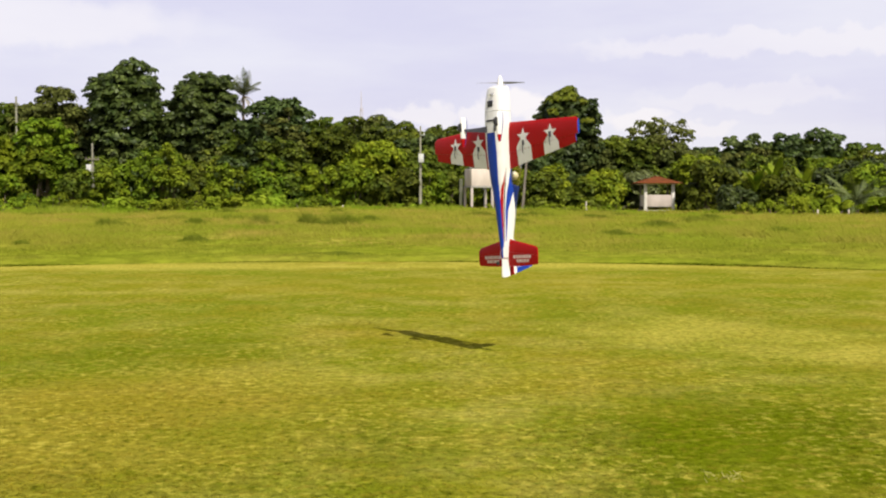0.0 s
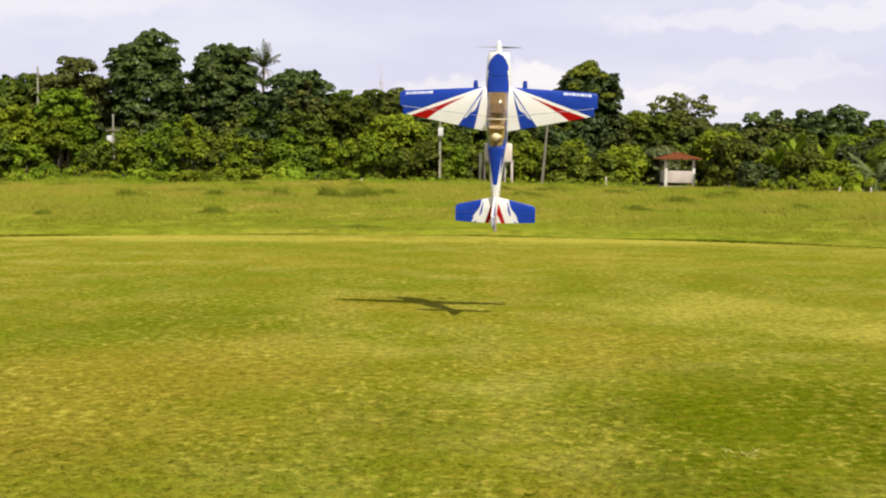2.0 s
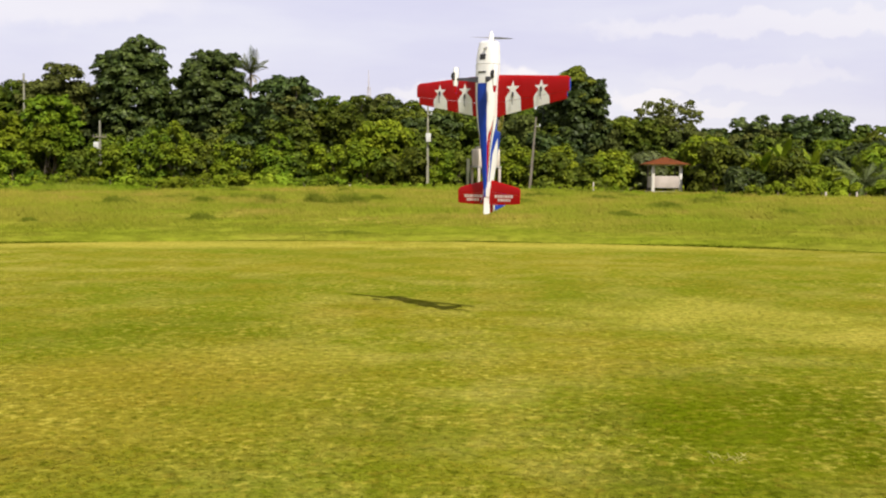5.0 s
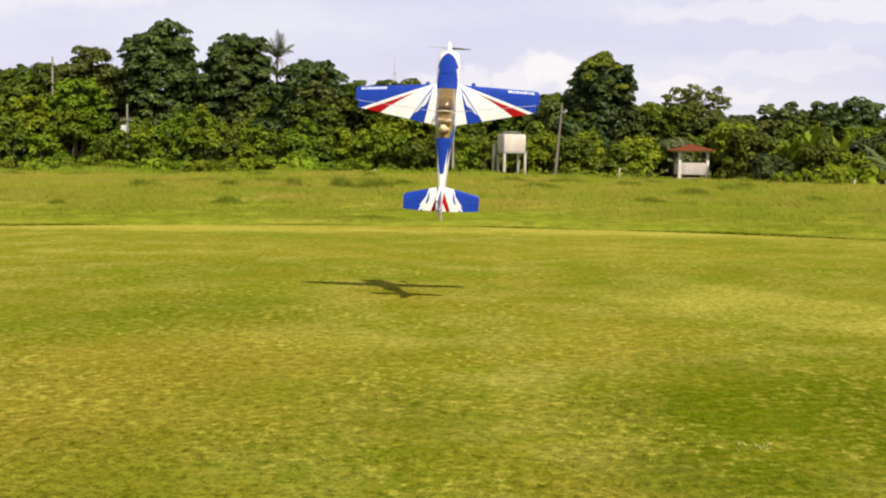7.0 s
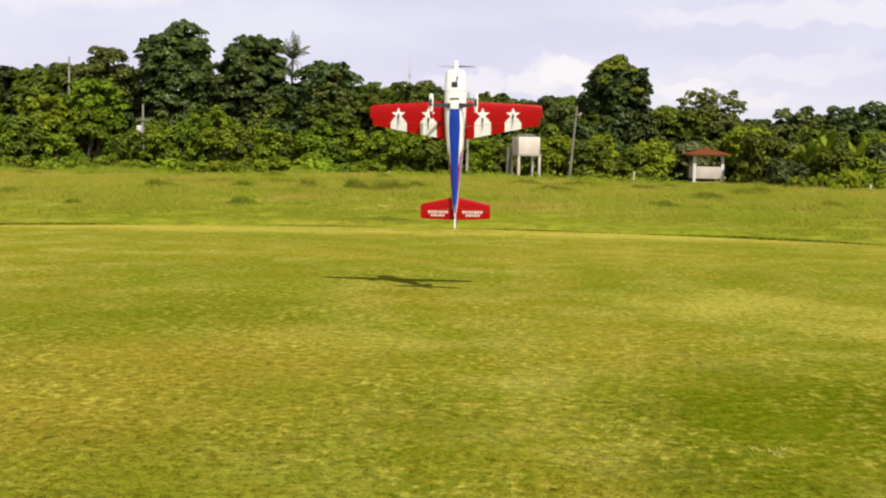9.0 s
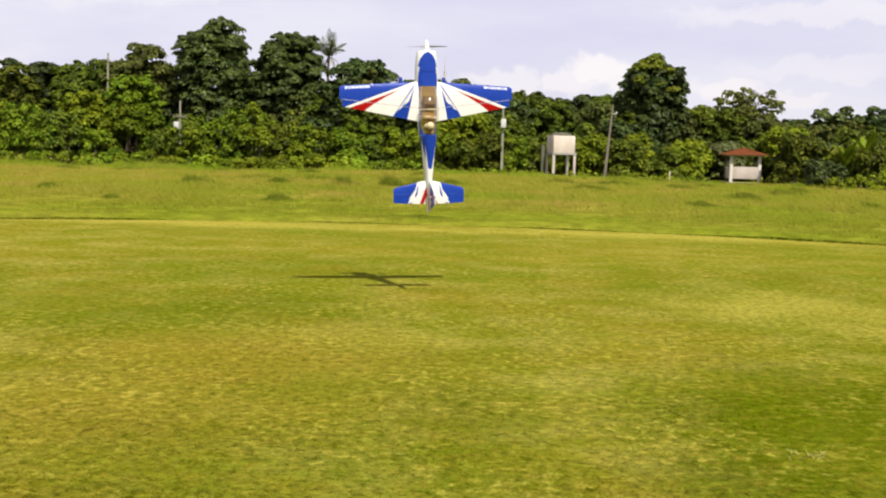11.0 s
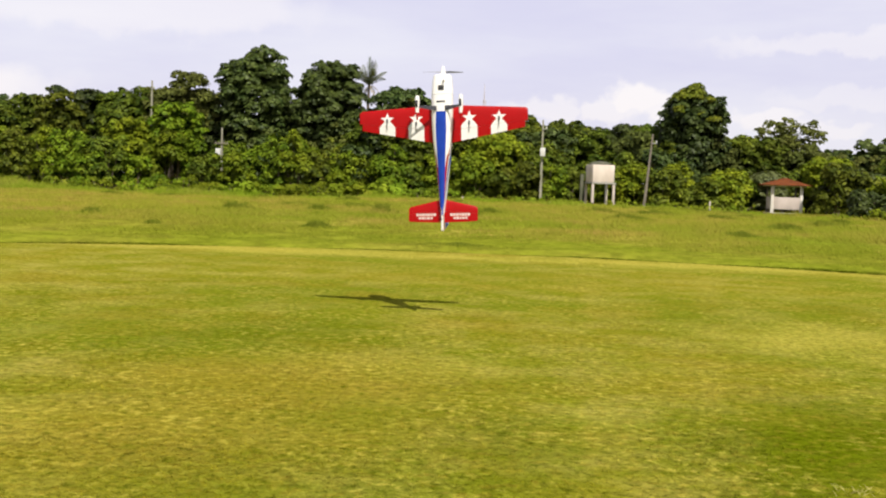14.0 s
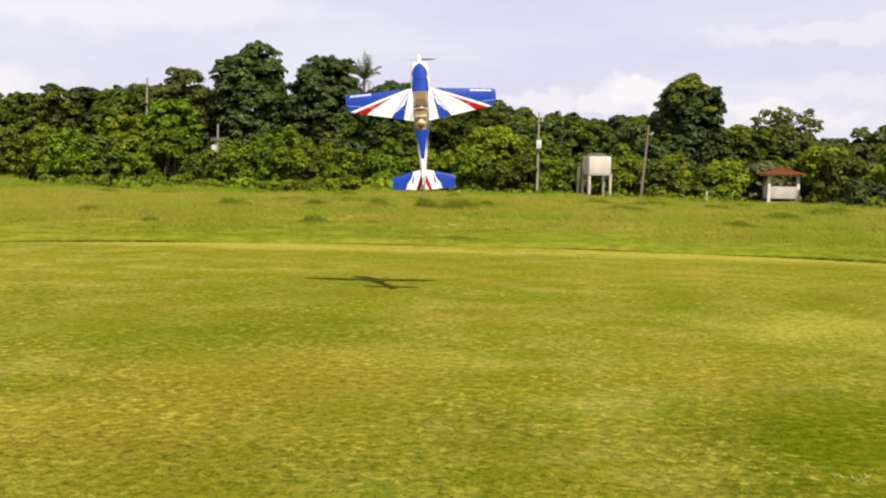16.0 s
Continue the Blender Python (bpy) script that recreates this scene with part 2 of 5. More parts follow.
TURF = ((0.134, 0.172, 0.010), (0.194, 0.196, 0.014), (0.300, 0.270, 0.050), (0.15, 1.0, 12.0))
STRAW = ((0.170, 0.205, 0.008), (0.250, 0.238, 0.012), (0.40, 0.345, 0.070), (0.15, 1.0, 12.0))
BARE, LUSH, BLEACHED = (0.245, 0.195, 0.020), (0.092, 0.120, 0.002), (0.42, 0.365, 0.060)
PATCHES = ((2.2, 7.2, 1.3, 1.7, 0.9, 1), (-2.9, 11.0, 1.1, 1.6, 0.55, 1), (-0.3, 6.6, 0.5, 1.0, 0.5, 1), (2.9, 12.4, 1.5, 1.7, 0.55, 2), (4.6, 10.7, 1.3, 1.3, 0.55, 2), (3.0, 5.9, 1.5, 1.2, 0.9, 1), (1.2, 5.4, 0.8, 0.6, 0.7, 1),
           (-2.2, 8.3, 1.8, 1.5, 0.75, 0), (0.4, 19.0, 7.0, 2.2, 0.22, 0), (-7.0, 23.4, 7.0, 1.4, 0.7, 2), (4.0, 23.8, 6.5, 1.4, 0.7, 2), (-2.5, 6.3, 1.6, 1.2, 0.55, 0), (-3.8, 6.2, 0.8, 0.8, 0.35, 2), (-1.4, 9.3, 1.2, 0.8, 0.2, 2), (1.0, 9.0, 0.8, 0.7, 0.4, 0))
LAWN = turf("mown_grass", *TURF, bump=0.2, speck=0.22, flecks=(BARE, LUSH, BLEACHED), patches=PATCHES)
BLADE = turf("mown_blades", *STRAW, island=0.34, translucent=0.35, speck=0.25, flecks=((0.30, 0.225, 0.014), (0.125, 0.160, 0.005), (0.48, 0.42, 0.09)), patches=PATCHES)
VERDURE = ((0.161, 0.193, 0.014), (0.202, 0.216, 0.019), (0.231, 0.211, 0.031), (0.08, 0.2, 1.5))
SWARD = ((0.178, 0.216, 0.017), (0.237, 0.242, 0.026), (0.298, 0.222, 0.050), (0.055, 0.22, 1.3))
MEADOW = turf("meadow_soil", *SWARD, bump=0.6, speck=0.30)
TALL = turf("tall_grass_blades", *SWARD, island=0.22, translucent=0.3, speck=0.12)
GREEN = turf("green_meadow_soil", *VERDURE, bump=0.6, speck=0.28)
GREEN_BLADES = turf("green_meadow_blades", *VERDURE, island=0.22, translucent=0.3, speck=0.12)
FOOT_BLADES = turf("hedge_foot_blades", (0.150, 0.225, 0.012), (0.205, 0.260, 0.020), (0.255, 0.255, 0.040), (0.10, 0.3, 1.5), island=0.22, translucent=0.3, speck=0.15)
VERGE = turf("verge_blades", (0.125, 0.165, 0.009), (0.16, 0.185, 0.012), (0.21, 0.20, 0.025), (0.1, 0.4, 2.0), island=0.3, translucent=0.2)
DRY = material("dry_straw", (0.50, 0.46, 0.15), (0.42, 0.39, 0.12), 20, 0.9, translucent=0.3, spec=0.05)
WEED = material("rank_grass", (0.152, 0.186, 0.014), (0.198, 0.218, 0.022), 1.5, 0.9, island=0.12, translucent=0.35, spec=0.05)
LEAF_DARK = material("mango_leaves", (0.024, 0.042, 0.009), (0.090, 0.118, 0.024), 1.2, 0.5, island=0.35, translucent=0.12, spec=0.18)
LEAF_MID = material("broad_leaves", (0.042, 0.068, 0.006), (0.140, 0.166, 0.014), 1.2, 0.55, island=0.32, translucent=0.15, spec=0.10)
LEAF_LIGHT = material("hedge_leaves", (0.070, 0.118, 0.006), (0.196, 0.240, 0.013), 1.1, 0.55, island=0.30, translucent=0.18, spec=0.08)
LEAF_BRIGHT = material("bright_weed_leaves", (0.180, 0.250, 0.014), (0.260, 0.310, 0.024), 0.9, 0.7, island=0.18, translucent=0.3, spec=0.05)
LEAF_SUNLIT_FLUSH = material("sunlit_flush_leaves", (0.10, 0.125, 0.010), (0.20, 0.195, 0.016), 0.8, 0.6, island=0.28, translucent=0.15, spec=0.1)
LEAF_OLIVE = material("olive_leaves", (0.070, 0.086, 0.016), (0.115, 0.125, 0.026), 0.6, 0.65, island=0.45, translucent=0.12, spec=0.1)
LEAF_GREY = material("grey_green_leaves", (0.105, 0.14, 0.030), (0.145, 0.175, 0.045), 1, 0.6, island=0.35, translucent=0.12)
PALM = material("palm_leaflets", (0.055, 0.075, 0.012), (0.10, 0.11, 0.020), 1, 0.6, island=0.35, translucent=0.1, spec=0.1)
PALM_DRY = material("dry_fronds", (0.30, 0.24, 0.09), (0.22, 0.16, 0.06), 2, 0.8, island=0.3)
BARK = material("bark", (0.10, 0.075, 0.05), (0.16, 0.13, 0.10), 3, 0.9, bump=0.6, fine=14)
CONCRETE = material("weathered_concrete", (0.40, 0.38, 0.34), (0.29, 0.28, 0.25), 2.0, 0.85, bump=0.3, fine=25)
POLE = material("lichened_concrete", (0.30, 0.29, 0.22), (0.21, 0.20, 0.15), 2.0, 0.9, bump=0.3, fine=25, stretch=(3, 3, 0.6))
OLDWOOD = material("weathered_wood", (0.20, 0.175, 0.14), (0.13, 0.11, 0.085), 3.0, 0.9, bump=0.3, fine=25, stretch=(4, 4, 0.5))
PARAPET = material("grimy_plaster", (0.58, 0.50, 0.46), (0.44, 0.38, 0.34), 1.4, 0.85, bump=0.2, fine=25, stretch=(1, 1, 0.5))
MOSSY = material("mossy_concrete", (0.12, 0.115, 0.085), (0.075, 0.085, 0.05), 1.5, 0.9, bump=0.3, fine=25)
PLASTER = material("whitewashed_plaster", (0.74, 0.71, 0.67), (0.60, 0.56, 0.50), 1.4, 0.8, bump=0.2, fine=25, stretch=(1, 1, 0.5))
TANKPAINT = material("stained_tank_paint", (0.66, 0.58, 0.50), (0.52, 0.44, 0.37), 1.1, 0.75, bump=0.2, fine=18, stretch=(1, 1, 0.4))
ROOF = material("rusted_roof_sheet", (0.175, 0.052, 0.016), (0.105, 0.034, 0.014), 2.5, 0.9, bump=0.2, spec=0.08)
METALBOX = material("pale_metal_box", (0.62, 0.62, 0.60), (0.5, 0.5, 0.48), 8, 0.5)
MASTPAINT = material("mast_steel", (0.46, 0.40, 0.42), (0.55, 0.52, 0.56), 0.3, 0.6)


def glass(name, tint, gloss):
    m = bpy.data.materials.new(name)
    m.use_nodes = True
    n, l = m.node_tree.nodes, m.node_tree.links
    n.clear()
    out, tr, gl, mx, fr = (n.new("ShaderNode" + k) for k in ("OutputMaterial", "BsdfTransparent", "BsdfGlossy", "MixShader", "LayerWeight"))
    tr.inputs[0].default_value = (*tint, 1)
    gl.inputs["Roughness"].default_value = 0.06
    fr.inputs[0].default_value = gloss
    l.new(fr.outputs["Facing"], mx.inputs[0])
    l.new(tr.outputs[0], mx.inputs[1])
    l.new(gl.outputs[0], mx.inputs[2])
    l.new(mx.outputs[0], out.inputs[0])
    return m


CANOPY = glass("smoked_canopy", (0.90, 0.80, 0.56), 0.24)


# ---------------------------------------------------------------- mesh helpers
def empty(name, x=0.0, y=0.0, z=0.0, rz=0.0):
    ob = new(name)
    ob.empty_display_size = 0.1
    ob.matrix_world = pose(x, y, z, 0, 0, rz)
    return ob


def part(name, bm, mats, parent=None, label="", smooth=40):
    """Links a bmesh as one mesh object under a thing or a part."""
    me = bpy.data.meshes.new(name)
    bmesh.ops.recalc_face_normals(bm, faces=bm.faces[:])
    bm.to_mesh(me)
    bm.free()
    for m in (mats if isinstance(mats, list) else [mats]):
        me.materials.append(m)
    if smooth:
        me.shade_smooth()
        me.set_sharp_from_angle(angle=radians(smooth))
    ob = new(name, me)
    ob.parent = parent
    if label:
        tagged(ob, label)
    return ob


def raw(name, verts, faces, mat, parent=None, label=""):
    """Many small faces at once, from arrays."""
    me = bpy.data.meshes.new(name)
    verts, faces = np.asarray(verts, dtype=np.float32), np.asarray(faces, dtype=np.int32)
    k = faces.shape[1]
    me.vertices.add(len(verts))
    me.vertices.foreach_set("co", verts.ravel())
    me.loops.add(faces.size)
    me.loops.foreach_set("vertex_index", faces.ravel())
    me.polygons.add(len(faces))
    me.polygons.foreach_set("loop_start", np.arange(0, faces.size, k, dtype=np.int32))
    me.update(calc_edges=True)
    me.materials.append(mat)
    ob = new(name, me)
    ob.parent = parent
    if label:
        tagged(ob, label)
    return ob


def box(bm, x0, x1, y0, y1, z0, z1, bevel=0.0):
    v = [bm.verts.new(p) for p in ((x0, y0, z0), (x1, y0, z0), (x1, y1, z0), (x0, y1, z0), (x0, y0, z1), (x1, y0, z1), (x1, y1, z1), (x0, y1, z1))]
    f = [bm.faces.new([v[i] for i in q]) for q in ((3, 2, 1, 0), (4, 5, 6, 7), (0, 1, 5, 4), (1, 2, 6, 5), (2, 3, 7, 6), (3, 0, 4, 7))]
    if bevel:
        bmesh.ops.bevel(bm, geom=list({e for q in f for e in q.edges}), offset=bevel, segments=2, affect="EDGES", profile=0.5)
    return bm


def loft(bm, rings, caps=True, closed=True):
    """Skins rings of equal numbers of points."""
    vs = [[bm.verts.new(p) for p in ring] for ring in rings]
    n = len(vs[0])
    for a, b in zip(vs, vs[1:]):
        for i in range(n if closed else n - 1):
            j = (i + 1) % n
            bm.faces.new((a[i], a[j], b[j], b[i]))
    if caps:
        bm.faces.new(vs[0][::-1])
        bm.faces.new(vs[-1])
    return bm


def tube(bm, path, radii, seg=8):
    """A tapered tube along points."""
    path = [Vector(p) for p in path]
    rings = []
    for i, p in enumerate(path):
        d = (path[min(i + 1, len(path) - 1)] - path[max(i - 1, 0)]).normalized()
        a = d.cross((0, 1, 0) if abs(d.y) < 0.9 else (1, 0, 0)).normalized()
        b = d.cross(a)
        rings.append([p + float(radii[i]) * (math.cos(t) * a + math.sin(t) * b) for t in (2 * math.pi * k / seg for k in range(seg))])
    return loft(bm, rings)


def inside(p, poly):
    hit = False
    for (x0, y0), (x1, y1) in zip(poly, poly[1:] + poly[:1]):
        if (y0 > p[1]) != (y1 > p[1]) and p[0] < (x1 - x0) * (p[1] - y0) / (y1 - y0) + x0:
            hit = not hit
    return hit


def paint(bm, poly, colour, axes=(0, 1), test=None):
    """Cuts a shape into the skin, seen along the third axis, and gives it its own film."""
    u, v = axes
    w = 3 - u - v
    lo = [min(p[i] for p in poly) - 1e-4 for i in (0, 1)]
    hi = [max(p[i] for p in poly) + 1e-4 for i in (0, 1)]

    def near(f):
        us, vs = [q.co[u] for q in f.verts], [q.co[v] for q in f.verts]
        return max(us) > lo[0] and min(us) < hi[0] and max(vs) > lo[1] and min(vs) < hi[1] and (test is None or test(f))

    for p, q in zip(poly, poly[1:] + poly[:1]):
        no = [0, 0, 0]
        no[u], no[v] = q[1] - p[1], p[0] - q[0]
        if Vector(no).length < 1e-6:
            continue
        co = [0, 0, 0]
        co[u], co[v] = p
        fs = [f for f in bm.faces if near(f)]
        es = {e for f in fs for e in f.edges}
        vs = {x for f in fs for x in f.verts}
        bmesh.ops.bisect_plane(bm, geom=list(fs) + list(es) + list(vs), plane_co=co, plane_no=no, dist=1e-5)
        bm.normal_update()
    for f in bm.faces:
        if test is None or test(f):
            c = f.calc_center_median()
            if inside((c[u], c[v]), poly):
                f.material_index = colour


# ---------------------------------------------------------------- the aerobatic model aeroplane
def above(f):
    return f.normal.z > 0.02


def below(f):
    return f.normal.z < -0.02


def thick(c):
    return 5 * (0.2969 * math.sqrt(c) - 0.126 * c - 0.3516 * c * c + 0.2843 * c ** 3 - 0.1036 * c ** 4)


def blade_section(bm, stations, chords, tc, lift=lambda x: 0.0):
    """A wing-like slab: stations of (x, leading y, trailing y), between two fractions of the chord."""
    rings = []
    for x, le, te in stations:
        ch = le - te
        up = [(x, le - c * ch, lift(x) + ch * tc * thick(c)) for c in chords]
        dn = [(x, le - c * ch, lift(x) - ch * tc * thick(c)) for c in reversed(chords) if c > 0]
        rings.append(up + dn)
    loft(bm, rings)
    bmesh.ops.remove_doubles(bm, verts=bm.verts[:], dist=1e-5)
    bmesh.ops.recalc_face_normals(bm, faces=bm.faces[:])
    bm.normal_update()


def star(cx, cy, r):
    return [(cx + (r if k % 2 == 0 else r * 0.42) * math.sin(math.pi * k / 5), cy + (r if k % 2 == 0 else r * 0.42) * math.cos(math.pi * k / 5)) for k in range(10)]


WING_LE = ((0.09, 0.195), (0.97, 0.145), (1.0, 0.125))
WING_TE = ((0.09, -0.255), (0.97, -0.085), (1.0, -0.075))


def wing_stations(s, x0=0.09):
    out = []
    for x in (x0, 0.2, 0.4, 0.6, 0.8, 0.97, 1.0):
        if x < x0:
            continue
        le = np.interp(x, [p[0] for p in WING_LE], [p[1] for p in WING_LE])
        te = np.interp(x, [p[0] for p in WING_TE], [p[1] for p in WING_TE])
        out.append((s * x, float(le), float(te)))
    return out


def wing_art(bm, s):
    def m(poly):
        return [(s * x, y) for x, y in poly]
    for f in bm.faces:
        f.material_index = B if f.normal.z > 0.05 or abs(f.normal.x) > 0.95 else R
    paint(bm, m([(0.13, 0.20), (0.985, -0.105), (0.47, -0.30)]), W, test=above)
    paint(bm, m([(0.32, 0.104), (0.60, 0.000), (0.915, -0.112), (0.905, -0.16), (0.765, -0.165), (0.63, -0.068), (0.50, 0.010)]), R, test=above)
    paint(bm, m([(0.05, 0.25), (0.135, 0.22), (0.25, -0.30), (0.05, -0.32)]), W, test=above)
    paint(bm, m([(0.14, 0.17), (0.275, -0.07), (0.235, -0.045), (0.215, -0.02)]), W, test=above)
    paint(bm, m([(0.16, 0.13), (0.345, -0.13), (0.305, -0.105), (0.27, -0.05)]), W, test=above)
    x0 = 0.66
    for w in (0.050, 0.022, 0.036, 0.028, 0.046, 0.020, 0.036):
        y0 = 0.152 - 0.055 * (x0 - 0.6)
        paint(bm, m([(x0, y0), (x0 + w, y0 - 0.003), (x0 + w, y0 - 0.029), (x0, y0 - 0.026)]), Q, test=above)
        x0 += w + 0.007
    hinge = [(0.2, 0.188 - 0.666 * 0.422), (0.97, 0.145 - 0.666 * 0.230)]
    paint(bm, m([(0.2, hinge[0][1] + 0.003), (0.97, hinge[1][1] + 0.003), (0.97, hinge[1][1] - 0.003), (0.2, hinge[0][1] - 0.003)]), Q, test=above)
    for cx in (0.315, 0.665):
        paint(bm, m([(cx - 0.095, -0.055), (cx - 0.05, 0.0), (cx + 0.05, 0.0), (cx + 0.095, -0.055), (cx + 0.095, -0.35), (cx - 0.095, -0.35)]), W, test=below)
        paint(bm, m(star(cx, 0.035, 0.085)), W, test=below)


def make_wing(plane, s):
    bm = bmesh.new()
    blade_section(bm, wing_stations(s), (0, 0.008, 0.03, 0.07, 0.14, 0.24, 0.36, 0.5, 0.665), 0.135)
    wing_art(bm, s)
    wing = part("wing", bm, FILM, plane, "wing with blue, white and red sunburst top and red starred underside", 30)
    bm = bmesh.new()
    blade_section(bm, wing_stations(s, 0.2)[:-1], (0.672, 0.8, 0.92, 1.0), 0.135)
    wing_art(bm, s)
    part("aileron", bm, FILM, wing, smooth=30)
    bm = bmesh.new()
    blade_section(bm, wing_stations(s)[:2], (0.672, 0.8, 0.92, 1.0), 0.135)
    wing_art(bm, s)
    part("wing_root_fillet", bm, FILM, wing, smooth=30)
    for cx in (0.315, 0.665):
        bm = bmesh.new()
        te = float(np.interp(cx, (0.09, 0.97), (-0.255, -0.085)))
        hinge = te + 0.36 * (0.17 - te)
        tube(bm, [(s * cx, hinge + 0.045, -0.034), (s * cx, hinge - 0.045, -0.034), (s * cx, hinge - 0.05, -0.020)], [0.004, 0.004, 0.004], 6)
        box(bm, s * cx - 0.009, s * cx + 0.009, hinge + 0.03, hinge + 0.075, -0.034, -0.015)
        part("aileron_linkage", bm, CARBON, wing, "dark servo arm and push rod")
    return wing


# y, half width, lowest z, highest z
HULL = ((0.545, 0.092, -0.095, 0.042), (0.530, 0.107, -0.112, 0.048), (0.46, 0.117, -0.128, 0.053), (0.36, 0.125, -0.142, 0.056), (0.30, 0.127, -0.147, 0.057),
        (0.18, 0.128, -0.150, 0.059), (0.0, 0.123, -0.148, 0.061), (-0.2, 0.110, -0.136, 0.063), (-0.33, 0.098, -0.124, 0.066), (-0.395, 0.092, -0.117, 0.074), (-0.412, 0.091, -0.115, 0.168),
        (-0.46, 0.085, -0.110, 0.162), (-0.6, 0.068, -0.094, 0.140), (-0.8, 0.050, -0.074, 0.110), (-1.0, 0.030, -0.056, 0.082), (-1.10, 0.016, -0.048, 0.070))


def ring(y, hw, zb, zt, n=28, power=2.7):
    zc, hz = (zb + zt) / 2, (zt - zb) / 2
    out = []
    for k in range(n):
        t = 2 * math.pi * (k + 0.5) / n
        c, s = math.cos(t), math.sin(t)
        out.append((hw * math.copysign(abs(c) ** (2 / power), c), y, zc + hz * math.copysign(abs(s) ** (2 / power), s)))
    return out


def hull_art(bm):
    bm.normal_update()
    for f in bm.faces:
        f.material_index = W
    yz = (1, 2)
    side = lambda f: abs(f.normal.x) > 0.2 or f.normal.z > 0 or f.normal.y > 0.5
    # blue upper deck: a line that falls from the cowl along the cockpit sill, then a thin band to the tail
    paint(bm, [(0.36, 0.036), (0.24, 0.022), (0.0, 0.018), (-0.2, 0.010), (-0.36, -0.016), (-0.47, -0.034), (-0.65, -0.040), (-0.94, -0.022), (-0.94, -0.014),
               (-0.65, -0.008), (-0.47, 0.046), (-0.66, 0.098), (-0.86, 0.118), (-0.86, 0.3), (0.36, 0.3)], B, yz, side)
    # cockpit floor
    paint(bm, [(0.14, 0.0), (-0.1, 0.0), (-0.39, 0.0), (-0.39, 0.3), (0.14, 0.3)], C, yz, lambda f: f.normal.z > 0.8)
    # red flash low on the side, with a thin dark edge
    paint(bm, [(-0.24, -0.060), (-0.5, -0.062), (-0.95, -0.042), (-0.95, -0.036), (-0.5, -0.050), (-0.24, -0.056)], K, yz, lambda f: abs(f.normal.x) > 0.45)
    paint(bm, [(-0.26, -0.066), (-0.5, -0.066), (-0.95, -0.044), (-0.86, -0.056), (-0.62, -0.084), (-0.45, -0.092)], R, yz, lambda f: abs(f.normal.x) > 0.45)
    # blunt blue stripe along the belly
    paint(bm, [(0.058, 0.098), (0.064, -0.1), (0.038, -0.65), (0.020, -1.12), (-0.020, -1.12), (-0.038, -0.65), (-0.064, -0.1), (-0.058, 0.098)], B, (0, 1), lambda f: f.normal.z < -0.5)
    # pointed end of the blue deck above the tail
    paint(bm, [(0.062, -0.5), (0.12, -0.86), (0.12, -1.2), (-0.12, -1.2), (-0.12, -0.86), (-0.062, -0.5), (0.0, -0.93)], W, (0, 1), lambda f: f.normal.z > 0.45)
    # spearhead on top of the cowl
    paint(bm, [(0.0, 0.528), (0.045, 0.505), (0.080, 0.46), (0.100, 0.41), (0.110, 0.36), (-0.110, 0.36), (-0.100, 0.41), (-0.080, 0.46), (-0.045, 0.505)], B, (0, 1), lambda f: f.normal.z > 0.25)


